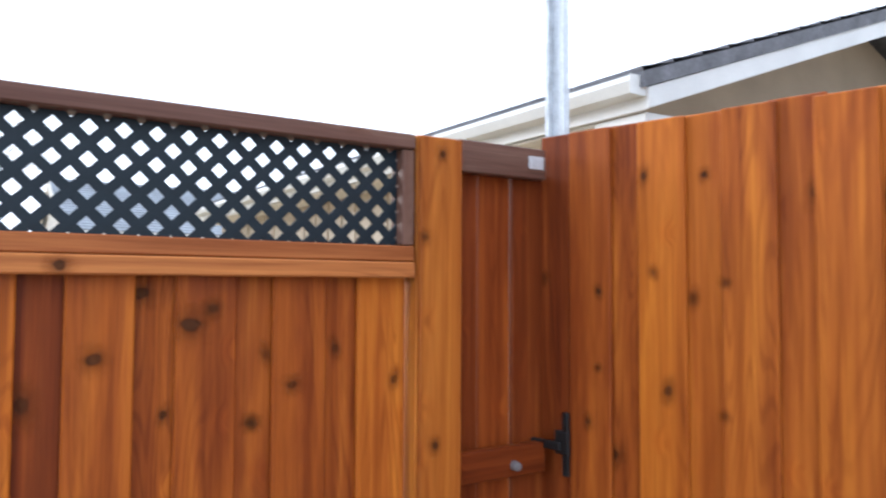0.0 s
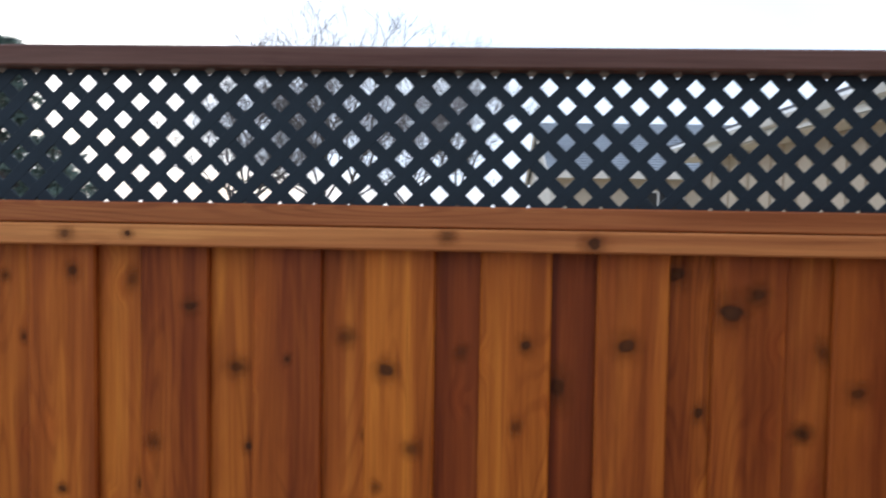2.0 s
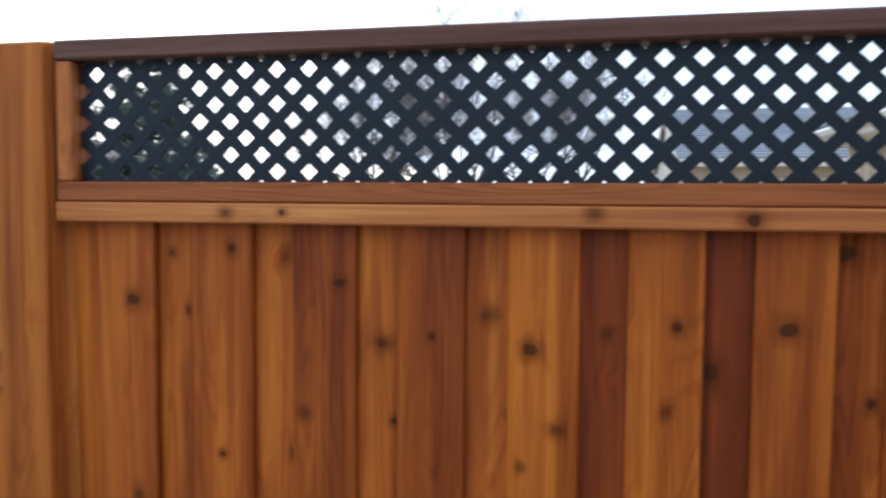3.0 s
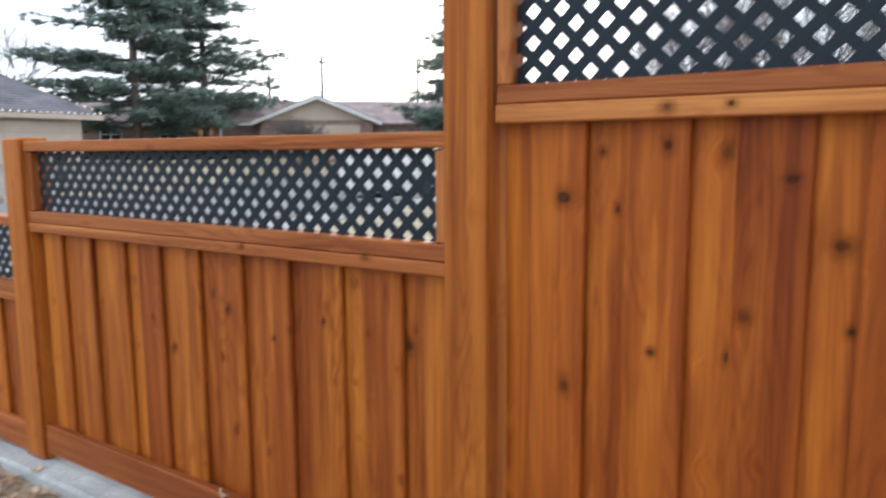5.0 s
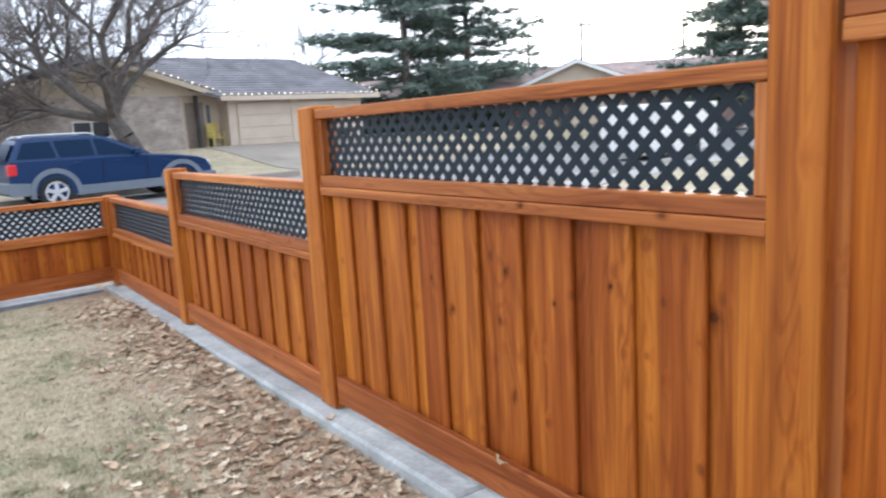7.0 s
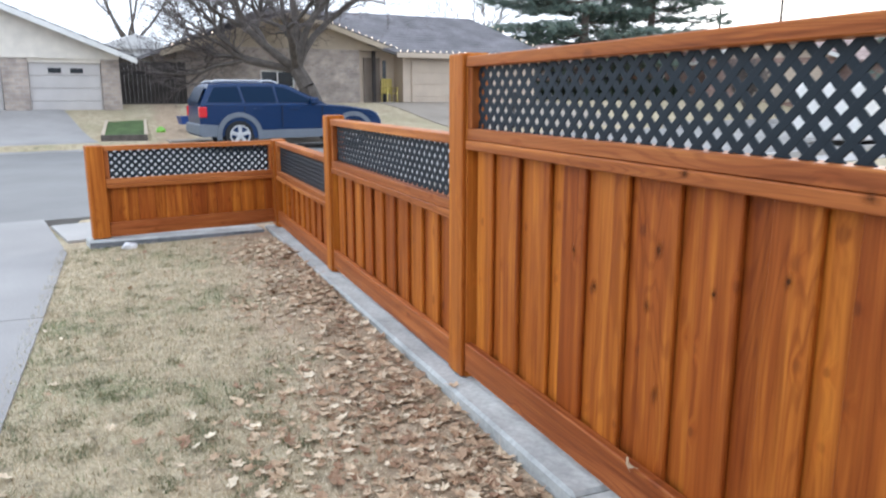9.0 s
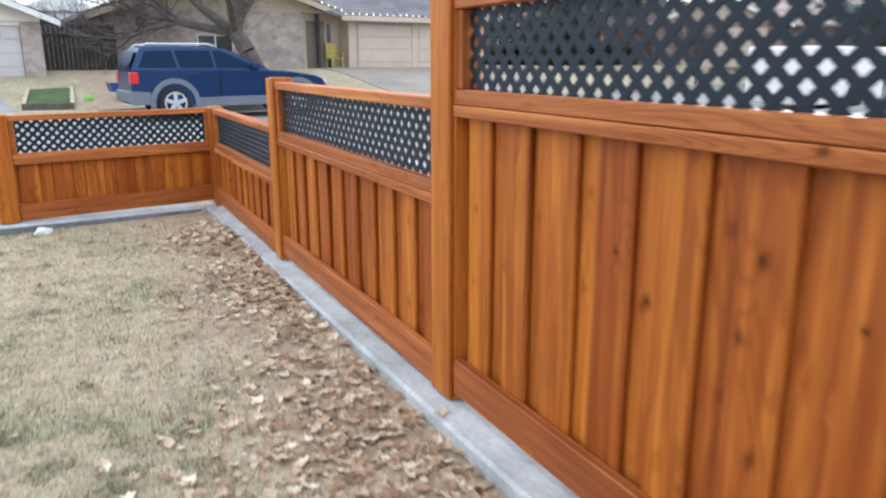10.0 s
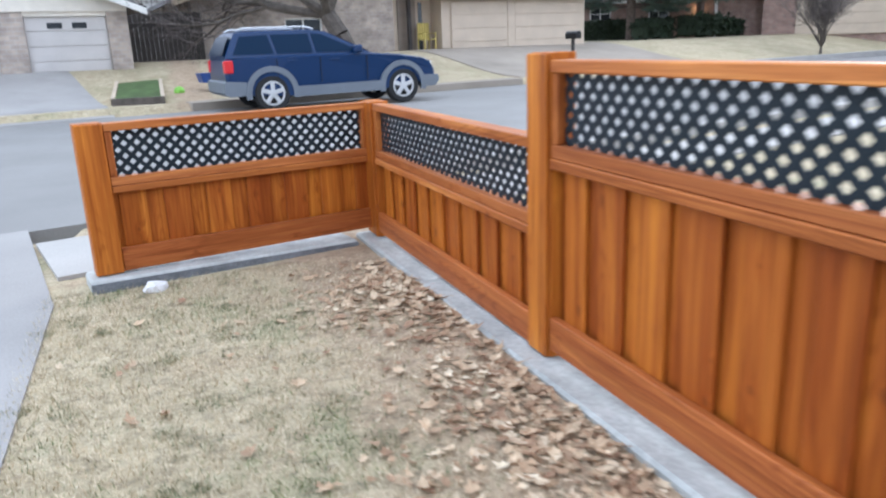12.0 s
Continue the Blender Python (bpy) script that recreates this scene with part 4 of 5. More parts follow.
shingles(house, (13.5, 18.5, 3.1), (13.5, 23.0, 3.1), (9.1, 23.0, 4.5), (9.1, 18.5, 4.5), M_ROOF, 12)
part("fascia", box(12.9, 20.4, 17.96, 18.0, 2.88, 3.06), M_CREAM, house)
for p, q in (((4.3, 2.95), (9.1, 4.5)), ((13.5, 3.1), (9.1, 4.5))):
    part("rake_board", prism(bmesh.new(), [(p[0], p[1] - 0.22), (q[0], q[1] - 0.22), (q[0], q[1] - 0.03), (p[0], p[1] - 0.03)], 18.44, 18.50), M_TAN, house)

k_bulb = Mat("warm_bulb", 0.4)
k_bulb.b.inputs["Emission Color"].default_value, k_bulb.b.inputs["Emission Strength"].default_value = (1.0, 0.78, 0.55, 1), 2.2
M_BULB = k_bulb.done((0.9, 0.8, 0.65))
lights = thing("string_lights", ACROSS, "string of small warm bulbs along the eaves", "lights")
bulb_bm = bmesh.new()
bmesh.ops.create_icosphere(bulb_bm, subdivisions=1, radius=0.024)
BULB = mesh_of("bulb", bulb_bm, M_BULB)
for p, q, n in (((12.9, 17.93, 3.10), (20.4, 17.93, 3.10), 26), ((13.5, 18.42, 3.12), (9.3, 18.42, 4.46), 16), ((4.3, 18.42, 2.98), (6.2, 18.42, 3.60), 7), ((20.4, 17.95, 3.12), (18.95, 22.4, 4.98), 14)):
    p, q = Vector(p), Vector(q)
    wire = bmesh.new()
    tube(wire, p, q, 0.006, 0.006, 4)
    part("wire", wire, M_BLACK, lights)
    for i in range(n):
        link("bulb", BULB, lights, Matrix.Translation(p.lerp(q, (i + 0.5) / n) + Vector((0, 0, 0.02))))


def garden_chair(m, material, label):
    c = thing("garden_chair", m, label, "chair")
    part("seat", box(-0.25, 0.25, -0.24, 0.22, 0.38, 0.42, 0.01), material, c)
    for i in range(5):
        part("back_slat", box(-0.25 + i * 0.1 + 0.01, -0.25 + i * 0.1 + 0.09, 0.20, 0.235, 0.42, 0.98, 0.006), material, c)
    for sx in (-0.25, 0.21):
        part("armrest", box(sx - 0.02, sx + 0.06, -0.24, 0.22, 0.60, 0.63, 0.006), material, c)
        for sy in (-0.24, 0.19):
            part("leg", box(sx, sx + 0.04, sy, sy + 0.04, 0, 0.60, 0.004), material, c)
    return c


M_YELLOW = plain("yellow_chair_paint", (0.62, 0.50, 0.14), 0.5)
garden_chair(STREET @ Matrix.Translation((13.0, 18.9, 0.86)), M_YELLOW, "pale yellow garden chair beside the garage")

# neighbouring house with the pale double garage
house2 = thing("house", STREET @ Matrix.Translation((0, 0, 0)), "neighbouring house with pale garage doors and brick piers", "house")
for a, b in ((-0.6, 0.05), (1.95, 2.45), (-3.2, -2.65)):
    part("brick_pier", box(a, b, 16.95, 17.3, 0.2, 2.28), M_BRICK, house2)
for a, b in ((0.05, 1.95), (-2.65, -0.6)):
    garage_door(house2, a, b, 17.08, 0.66, 2.12, M_GREYDOOR, a > 0)
part("gable_wall", prism(bmesh.new(), [(-5.9, 2.22), (2.45, 2.22), (2.45, 2.36), (-1.7, 4.0), (-5.9, 2.36)], 16.9, 17.05), M_SOFFIT, house2)
part("door_header", box(-3.2, 2.45, 16.98, 17.25, 2.11, 2.24), M_SOFFIT, house2)
part("side_wall", box(2.25, 2.45, 17.3, 27, 0.2, 2.4), M_BRICK, house2)
part("front_wall", box(-5.9, -3.2, 16.95, 17.2, 0.2, 2.28), M_BRICK, house2)
part("back_wall", box(-5.9, 2.45, 26.8, 27, 0.2, 2.4), M_BRICK, house2)
shingles(house2, (2.85, 16.5, 2.28), (2.85, 27.4, 2.28), (-1.7, 27.4, 4.10), (-1.7, 16.5, 4.10), M_ROOF, 14)
shingles(house2, (-6.3, 16.5, 2.28), (-6.3, 27.4, 2.28), (-1.7, 27.4, 4.10), (-1.7, 16.5, 4.10), M_ROOF, 0)
part("rake_board", prism(bmesh.new(), [(2.85, 2.10), (-1.7, 3.92), (-1.7, 4.08), (2.85, 2.26)], 16.46, 16.50), M_WHITE, house2)

yard_fence = thing("wooden_fence", STREET, "dark weathered wooden yard fence between houses", "fence")
for i in range(20):
    part("board", box(2.5 + i * 0.135, 2.625 + i * 0.135, 19.6, 19.62, 0.7, 2.32 - 0.02 * (i % 3)), M_DARKWOOD, yard_fence)
part("rail", box(2.5, 5.2, 19.62, 19.67, 1.9, 2.0), M_DARKWOOD, yard_fence)
shed = thing("garden_shed", STREET @ Matrix.Translation((5.2, 26.0, 0.9)), "white garden shed behind the dark fence", "shed")
part("body", box(-1.3, 1.3, 0, 2.2, 0, 2.2), M_WHITE, shed)
part("roof", prism(bmesh.new(), [(-1.45, 2.15), (1.45, 2.15), (1.45, 2.25), (0, 2.75), (-1.45, 2.25)], -0.15, 2.3), M_WHITE, shed)
M_TURF = plain("green_turf", (0.075, 0.125, 0.035), 0.95, 0, 3, 0.25, 0.6)
bed = thing("raised_bed", STREET @ pose(0.98, 12.9, 0, 0, 0, -14), "raised green turf bed with timber edging", "garden bed")
part("turf", prism(bmesh.new(), [(0.08, 0.22), (2.9, 0.50), (2.9, 0.0), (0.08, -0.1)], 0.08, 1.0, "x"), M_TURF, bed)
part("edging", box(0.0, 1.08, 0.0, 0.08, -0.1, 0.24, 0.008), M_BARK, bed)
for sx in (0.0, 1.0):
    part("edging", prism(bmesh.new(), [(0.08, 0.25), (2.9, 0.53), (2.9, 0.1), (0.08, -0.1)], sx, sx + 0.08, "x"), M_TAN, bed)
M_BLUE = plain("blue_plastic", (0.03, 0.07, 0.24), 0.4)
bin_ = thing("garden_cart", STREET @ Matrix.Translation((3.45, 14.0, 0.27)) @ Matrix.Scale(0.6, 4), "small blue plastic garden cart", "cart")
part("tub", prism(bmesh.new(), [(-0.32, 0.25), (0.32, 0.25), (0.42, 0.62), (-0.42, 0.62)], -0.3, 0.3), M_BLUE, bin_)
for sy in (-0.34, 0.34):
    bm = bmesh.new()
    tube(bm, (0.2, sy - 0.03, 0.15), (0.2, sy + 0.03, 0.15), 0.15, 0.15, 14, True)
    part("wheel", bm, M_BLACK, bin_)
M_LIME = plain("lime_plastic", (0.22, 0.50, 0.06), 0.4)
tagged(link("toy_ball", mesh_of("toy_ball", lump(8, 0.12, 0.12, 0.12, 0.03), M_LIME), None, STREET @ Matrix.Translation((2.45, 13.0, 0.30))), "small lime green toy on the lawn", "toy")


# house beyond the gate: gable end, gutter and soffits; local x runs back along the eave, y into the house
near_house = thing("house", pose(1.05, -4.45, 0, 0, 0, 180.5), "neighbouring house with white gutter and cream soffit", "house")
M_SHINGLE_NEAR = plain("dark_shingle", (0.20, 0.20, 0.215), 0.95, 0, 6, 0.2, 0.5, 0, 40)
PITCH, DEEP = 0.345, 4.6
shingles(near_house, (-9.6, -0.03, 2.56), (0.03, -0.03, 2.56), (0.03, DEEP, 2.56 + PITCH * DEEP), (-9.6, DEEP, 2.56 + PITCH * DEEP), M_SHINGLE_NEAR, 18)
shingles(near_house, (-9.6, 2 * DEEP, 2.56), (0.03, 2 * DEEP, 2.56), (0.03, DEEP, 2.56 + PITCH * DEEP), (-9.6, DEEP, 2.56 + PITCH * DEEP), M_SHINGLE_NEAR, 0)
part("fascia", box(-9.6, -0.02, 0.02, 0.05, 2.36, 2.50), M_WHITE, near_house)
gut = part("gutter", prism(bmesh.new(), [(-0.10, 2.535), (-0.115, 2.50), (-0.085, 2.44), (0.0, 2.43), (0.018, 2.43), (0.018, 2.54), (0.0, 2.54), (0.0, 2.45), (-0.08, 2.455), (-0.098, 2.505), (-0.085, 2.535)], -9.6, 0.0, "x"), M_WHITE, near_house, "white metal rain gutter")
part("end_cap", box(0.0, 0.006, -0.11, 0.018, 2.43, 2.54), M_WHITE, gut)
part("rake_board", prism(bmesh.new(), [(0.02, 2.36), (DEEP, 2.36 + PITCH * DEEP), (DEEP, 2.48 + PITCH * DEEP), (0.02, 2.48)], -0.02, 0.02, "x"), M_WHITE, near_house)
part("eave_return", box(-0.44, -0.025, 0.055, 0.46, 2.22, 2.355, 0.006), M_WHITE, near_house, "boxed white eave return")
for i in range(3):
    part("soffit_board", box(-9.6, -0.45, 0.055 + i * 0.135, 0.185 + i * 0.135, 2.34, 2.358, 0.004), M_SOFFIT, near_house)
for i in range(26):
    y0, y1 = 0.50 + i * 0.155, 0.645 + i * 0.155
    part("soffit_board", prism(bmesh.new(), [(y0, 2.37 + PITCH * y0), (y1, 2.37 + PITCH * y1), (y1, 2.385 + PITCH * y1), (y0, 2.385 + PITCH * y0)], -1.10, -0.025, "x"), M_SOFFIT, near_house)
part("wall", box(-9.4, -1.25, 0.46, 0.62, -0.3, 2.34), M_TAN, near_house)
part("gable_wall", prism(bmesh.new(), [(0.46, -0.3), (2 * DEEP - 0.5, -0.3), (2 * DEEP - 0.5, 2.36), (DEEP, 2.36 + PITCH * DEEP), (0.46, 2.36 + PITCH * 0.46)], -1.25, -1.10, "x"), M_TAN, near_house)
part("back_wall", box(-9.4, -1.25, 2 * DEEP - 0.66, 2 * DEEP - 0.5, -0.3, 2.34), M_TAN, near_house)
part("end_wall", prism(bmesh.new(), [(0.62, -0.3), (2 * DEEP - 0.66, -0.3), (2 * DEEP - 0.66, 2.36), (DEEP, 2.36 + PITCH * DEEP), (0.62, 2.50)], -9.4, -9.25, "x"), M_TAN, near_house)
for i in range(22):
    part("siding_batten", box(-9.2 + i * 0.36, -9.15 + i * 0.36, 0.44, 0.46, 0.0, 2.33), M_TAN, near_house)

# house seen through the lattice of the tall bay
M_SLATE = plain("weathered_blue_grey_shingle", (0.30, 0.32, 0.345), 0.95, 0, 1.2, 0.15, 0.5, 0, 14)
back_house = thing("house", pose(19.0, -3.3, 0, 0, 0, FENCE_TURN), "low house with cream gable and blue-grey shingle roof", "house")
wall_with(back_house, "front_wall", 0.3, 11.0, 0.5, 0.7, -0.3, 2.6, M_TAN, (2.4, 3.9, 1.0, 2.2))
window(back_house, 2.4, 3.9, 0.58, 1.0, 2.2)
part("gable_end", prism(bmesh.new(), [(0.5, -0.3), (8.1, -0.3), (8.1, 2.75), (4.3, 4.3), (0.5, 2.75)], 0.12, 0.3, "x"), M_SOFFIT, back_house)
part("far_wall", box(10.8, 11.0, 0.7, 8.0, -0.3, 2.6), M_TAN, back_house)
part("back_wall", box(0.3, 11.0, 7.9, 8.1, -0.3, 2.6), M_TAN, back_house)
shingles(back_house, (0.0, 0.0, 2.72), (11.3, 0.0, 2.72), (11.3, 4.3, 4.52), (0.0, 4.3, 4.52), M_SLATE, 20)
shingles(back_house, (0.0, 8.6, 2.72), (11.3, 8.6, 2.72), (11.3, 4.3, 4.52), (0.0, 4.3, 4.52), M_SLATE, 0)
part("fascia", box(0.0, 11.3, -0.04, 0.0, 2.50, 2.70), M_SOFFIT, back_house)
part("soffit", box(0.0, 11.3, 0.0, 0.5, 2.50, 2.52), M_SOFFIT, back_house)
for p, q in (((0.0, 2.72), (4.3, 4.52)), ((8.6, 2.72), (4.3, 4.52))):
    part("rake_board", prism(bmesh.new(), [(p[0], p[1] - 0.30), (q[0], q[1] - 0.30), (q[0], q[1] - 0.04), (p[0], p[1] - 0.04)], -0.06, 0.0, "x"), M_SOFFIT, back_house)

# long ranch house beyond the pines
FAR = pose(30.6, 33.7, -0.5, 0, 0, -43)
far_house = thing("house", FAR, "long low brick house with brown shingle roof", "house")
wall_with(far_house, "front_wall", -14.0, -1.0, 0.0, 0.2, 0.8, 3.6, M_BRICK_RED)
part("gable_front", box(-1.0, 5.8, -0.9, -0.7, 0.8, 3.7), M_BRICK_RED, far_house)
part("gable_wall", prism(bmesh.new(), [(-1.0, 3.7), (5.8, 3.7), (2.4, 5.0)], -0.9, -0.7), M_CREAM, far_house)
garage_door(far_house, 0.6, 5.0, -0.98, 1.3, 3.4, M_CREAM)
wall_with(far_house, "front_wall", 5.8, 14.0, 0.0, 0.2, 0.8, 3.6, M_BRICK_RED)
for sx in (-14.0, 13.8):
    part("side_wall", box(sx, sx + 0.2, 0.2, 8.0, 0.8, 3.6), M_BRICK_RED, far_house)
part("back_wall", box(-14, 14, 7.8, 8.0, 0.8, 3.6), M_BRICK_RED, far_house)
shingles(far_house, (-14.5, -0.6, 3.55), (14.5, -0.6, 3.55), (13.0, 4.0, 5.15), (-13.0, 4.0, 5.15), M_ROOF2, 14)
shingles(far_house, (-14.5, 8.6, 3.55), (14.5, 8.6, 3.55), (13.0, 4.0, 5.15), (-13.0, 4.0, 5.15), M_ROOF2, 0)
shingles(far_house, (-1.5, -1.4, 3.62), (-1.5, 3.0, 3.62), (2.4, 3.0, 5.18), (2.4, -1.4, 5.18), M_ROOF2, 10)
shingles(far_house, (6.3, -1.4, 3.62), (6.3, 3.0, 3.62), (2.4, 3.0, 5.18), (2.4, -1.4, 5.18), M_ROOF2, 10)
for p, q in (((-1.5, 3.62), (2.4, 5.18)), ((6.3, 3.62), (2.4, 5.18))):
    part("rake_board", prism(bmesh.new(), [(p[0], p[1] - 0.25), (q[0], q[1] - 0.25), (q[0], q[1] - 0.02), (p[0], p[1] - 0.02)], -1.46, -1.40), M_WHITE, far_house)
part("fascia", box(-14.5, -1.5, -0.66, -0.6, 3.38, 3.54), M_WHITE, far_house)
for a, b in ((-10.2, -9.0), (-6.9, -5.8)):
    window(far_house, a, b, -0.06, 2.45, 3.3)
k_lamp = Mat("porch_lamp_glass", 0.4)
k_lamp.b.inputs["Emission Color"].default_value, k_lamp.b.inputs["Emission Strength"].default_value = (1.0, 0.68, 0.35, 1), 4.0
part("porch_lamp", add_box(box(-4.35, -4.15, -0.3, -0.1, 2.75, 3.05, 0.02), -4.3, -4.2, -0.1, 0.0, 2.85, 2.95), k_lamp.done((0.9, 0.7, 0.4)), far_house, "lit warm porch lamp")
part("porch_post", box(-3.4, -3.25, -0.55, -0.4, 0.9, 3.5), M_WHITE, far_house)


def leafy(name, m, count, sx, sy, sz, size, material, label, category, seed, kind=""):
    """A clipped mass of small leaf blades over a solid core."""
    t = thing(name, m, label, category, kind=kind)
    core = bmesh.new()
    add_box(core, -sx * 0.94, sx * 0.94, -sy * 0.85, sy * 0.85, 0, sz * 0.95, 0.08)
    part("core", core, material, t)
    r = np.random.default_rng(seed)
    p = np.stack([r.uniform(-sx, sx, count), r.uniform(-sy, sy, count), r.uniform(0, sz, count)], 1)
    face = r.integers(0, 3, count)
    p[face == 0, 1] = -sy * r.uniform(0.85, 1.03, (face == 0).sum())
    p[face == 1, 2] = sz * r.uniform(0.92, 1.03, (face == 1).sum())
    a, b = r.normal(0, size, (count, 3)), r.normal(0, size, (count, 3))
    verts = np.stack([p, p + a, p + b], 1).reshape(-1, 3)
    me = bpy.data.meshes.new("foliage")
    me.from_pydata(verts.tolist(), [], np.arange(3 * count).reshape(-1, 3).tolist())
    me.materials.append(material)
    link("foliage", me, t)
    return t


leafy("hedge", FAR @ Matrix.Translation((-8.3, -2.4, 1.15)), 5000, 3.0, 0.6, 1.25, 0.09, M_HEDGE, "clipped dark green hedge before the brick house", "hedge", 3)

# mailbox by the far kerb
mail = thing("mailbox", STREET @ Matrix.Translation((14.0, 12.5, 0.08)), "dark metal mailbox on a thin post", "mailbox")
part("post", box(-0.04, 0.04, -0.04, 0.04, 0, 1.02, 0.005), M_DARKWOOD, mail)
part("box", prism(bmesh.new(), [(-0.09, 1.02), (0.09, 1.02), (0.09, 1.15)] + [(0.09 * math.cos(a * math.pi / 6), 1.15 + 0.09 * math.sin(a * math.pi / 6)) for a in range(1, 6)] + [(-0.09, 1.15)], -0.26, 0.24), M_BLACK, mail)
part("flag", box(0.095, 0.10, -0.1, 0.02, 1.10, 1.22), M_BLACK, mail)

# ---- trees ----
def bare_tree(name, m, seed, height, spread_deg, depth, trunk_r, first, label, limbs=6, flat=0.0, group="", extra=1):
    """A leafless tree: tapered trunk, forking limbs, and a haze of fine twigs."""
    r = random.Random(seed)
    t = thing(name, m, label, "tree", group)
    wood, fine = bmesh.new(), bmesh.new()

    def grow(p, way, length, rad, level_):
        segs = 3 if level_ < 3 else 2
        q = p
        for s in range(segs):
            bend = Vector((r.gauss(0, 0.13), r.gauss(0, 0.13), r.gauss(0.03, 0.08))) * (1 + 0.25 * level_)
            way = (way + bend).normalized()
            nxt = q + way * length / segs
            r0, r1 = rad * (1 - 0.28 * s / segs), rad * (1 - 0.28 * (s + 1) / segs)
            tube(wood if level_ < 4 else fine, q, nxt, r0, r1, 8 if level_ < 2 else (5 if level_ < 4 else 3))
            q = nxt
            for _ in range(extra if 2 <= level_ < depth else 0):
                grow(q, (way + Vector((r.gauss(0, 0.7), r.gauss(0, 0.7), r.gauss(0.1, 0.4)))).normalized(), length * 0.55, max(rad * 0.4, 0.004), level_ + 2)
        if level_ >= depth:
            return
        n = limbs if level_ == 0 else (3 if level_ < 3 else r.choice((2, 3)))
        for i in range(n):
            a = 2 * math.pi * (i + r.uniform(-0.3, 0.3)) / n
            tilt = radians(spread_deg * r.uniform(0.6, 1.25)) * (1.0 if level_ == 0 else 0.55)
            side = way.orthogonal().normalized()
            turn = Matrix.Rotation(a, 3, way) @ side
            nw = (way * math.cos(tilt) + turn * math.sin(tilt))
            nw.z += 0.10 - flat * (0.6 if level_ < 2 else 0.0)
            grow(q, nw.normalized(), length * r.uniform(0.62, 0.85) if level_ else first * r.uniform(0.8, 1.15), max(rad * (0.40 if level_ == 0 else 0.54), 0.006), level_ + 1)

    grow(Vector((0, 0, -0.2)), Vector((-0.12, 0, 1)).normalized(), height, trunk_r, 0)
    part("trunk", wood, M_BARK, t)
    part("crown", fine, M_TWIG, t)
    return t


bare_tree("bare_tree", STREET @ Matrix.Translation((8.0, 15.0, 0.45)), 12, 1.9, 60, 7, 0.33, 2.15, "large leafless spreading tree on the front lawn", limbs=9, flat=0.05, extra=1)


def conifer(name, m, seed, height, base, radius, clumps, label, top=0.25, lean=0.0):
    """A pine: straight trunk, whorls of drooping boughs, each bough set with needle sprays."""
    r = random.Random(seed)
    t = thing(name, m, label, "tree")
    wood = bmesh.new()
    tube(wood, (0, 0, -0.3), (0, 0, height * 0.5), 0.24, 0.16, 10)
    tube(wood, (0, 0, height * 0.5), (0, 0, height), 0.16, 0.03, 8)
    verts = []
    z = base
    while z < height:
        f = (z - base) / (height - base)
        reach = radius * (0.75 + 0.25 * math.sin(f * 9)) * (1 - f) ** 0.7 * r.uniform(0.7, 1.2) + top
        for i in range(r.randint(4, 6)):
            a = r.uniform(0, 2 * math.pi)
            out = Vector((math.cos(a), math.sin(a), 0))
            ln = reach * r.uniform(0.55, 1.1)
            tip = Vector((0, 0, z)) + out * ln + Vector((0, 0, ln * r.uniform(-0.12, 0.18)))
            tube(wood, (0, 0, z), tip, 0.05, 0.012, 4)
            for k in range(int(clumps * (0.4 + ln / radius))):
                s = r.uniform(0.25, 1.05)
                c = Vector((0, 0, z)).lerp(tip, s) + Vector((r.gauss(0, 0.30), r.gauss(0, 0.30), r.gauss(0.06, 0.11)))
                for q in range(13):
                    w = (out * 0.6 + Vector((r.gauss(0, 0.7), r.gauss(0, 0.7), r.gauss(0.20, 0.38)))).normalized() * r.uniform(0.30, 0.60)
                    s1 = w.orthogonal().normalized() * r.uniform(0.028, 0.055)
                    verts += [tuple(c - s1), tuple(c + s1), tuple(c + w)]
        z += r.uniform(0.38, 0.62)
    part("trunk", wood, M_PINEBARK, t)
    me = bpy.data.meshes.new("needles")
    me.from_pydata(verts, [], [(i, i + 1, i + 2) for i in range(0, len(verts), 3)])
    me.materials.append(M_NEEDLE)
    link("needles", me, t)
    return t


conifer("pine_tree", STREET @ Matrix.Translation((27.2, 22.0, 1.0)), 5, 17, 1.5, 5.6, 40, "tall dark green pine with drooping boughs")
conifer("pine_tree", STREET @ Matrix.Translation((32.6, 22.0, 1.0)), 9, 15, 2.2, 6.6, 30, "tall dark green pine with open boughs")
conifer("pine_tree", pose(32.7, 21.2, 0.6), 14, 8.6, 0.8, 5.0, 32, "dense dark green conifer beyond the street")
conifer("pine_tree", pose(36.5, 20.8, 0.6), 15, 4.6, 0.6, 2.6, 16, "dense dark green conifer beyond the neighbour")
for i, (tx, ty, hh) in enumerate(((33, 4.3, 2.1), (36, -0.6, 2.2), (31, 9.0, 1.9), (38, 12.0, 2.0), (36, 1.6, 1.9), (38, 7.0, 2.0))):
    bare_tree("bare_tree", pose(tx, ty, -0.1) @ Matrix.Scale(1.22 if i == 0 else 1.1, 4), 30 + i, hh, 44, 6, 0.17, 2.0, "slender leafless tree behind the fence", group="leafless trees behind the fence")
for i, (u, v, hh) in enumerate(((14, 38, 3.4), (8, 40, 3.0), (40, 46, 3.2), (-6, 40, 3.0), (56, 44, 3.2), (22, 44, 3.2))):
    bare_tree("bare_tree", STREET @ Matrix.Translation((u, v, 1.2)), 50 + i, hh, 44, 5, 0.22, 3.0, "distant leafless tree behind the houses", group="distant leafless trees")
shrub = bare_tree("bare_shrub", STREET @ Matrix.Translation((28.6, 13.0, 0.3)), 77, 0.25, 26, 5, 0.07, 0.85, "upright leafless grey shrub on the lawn", limbs=16, extra=2)

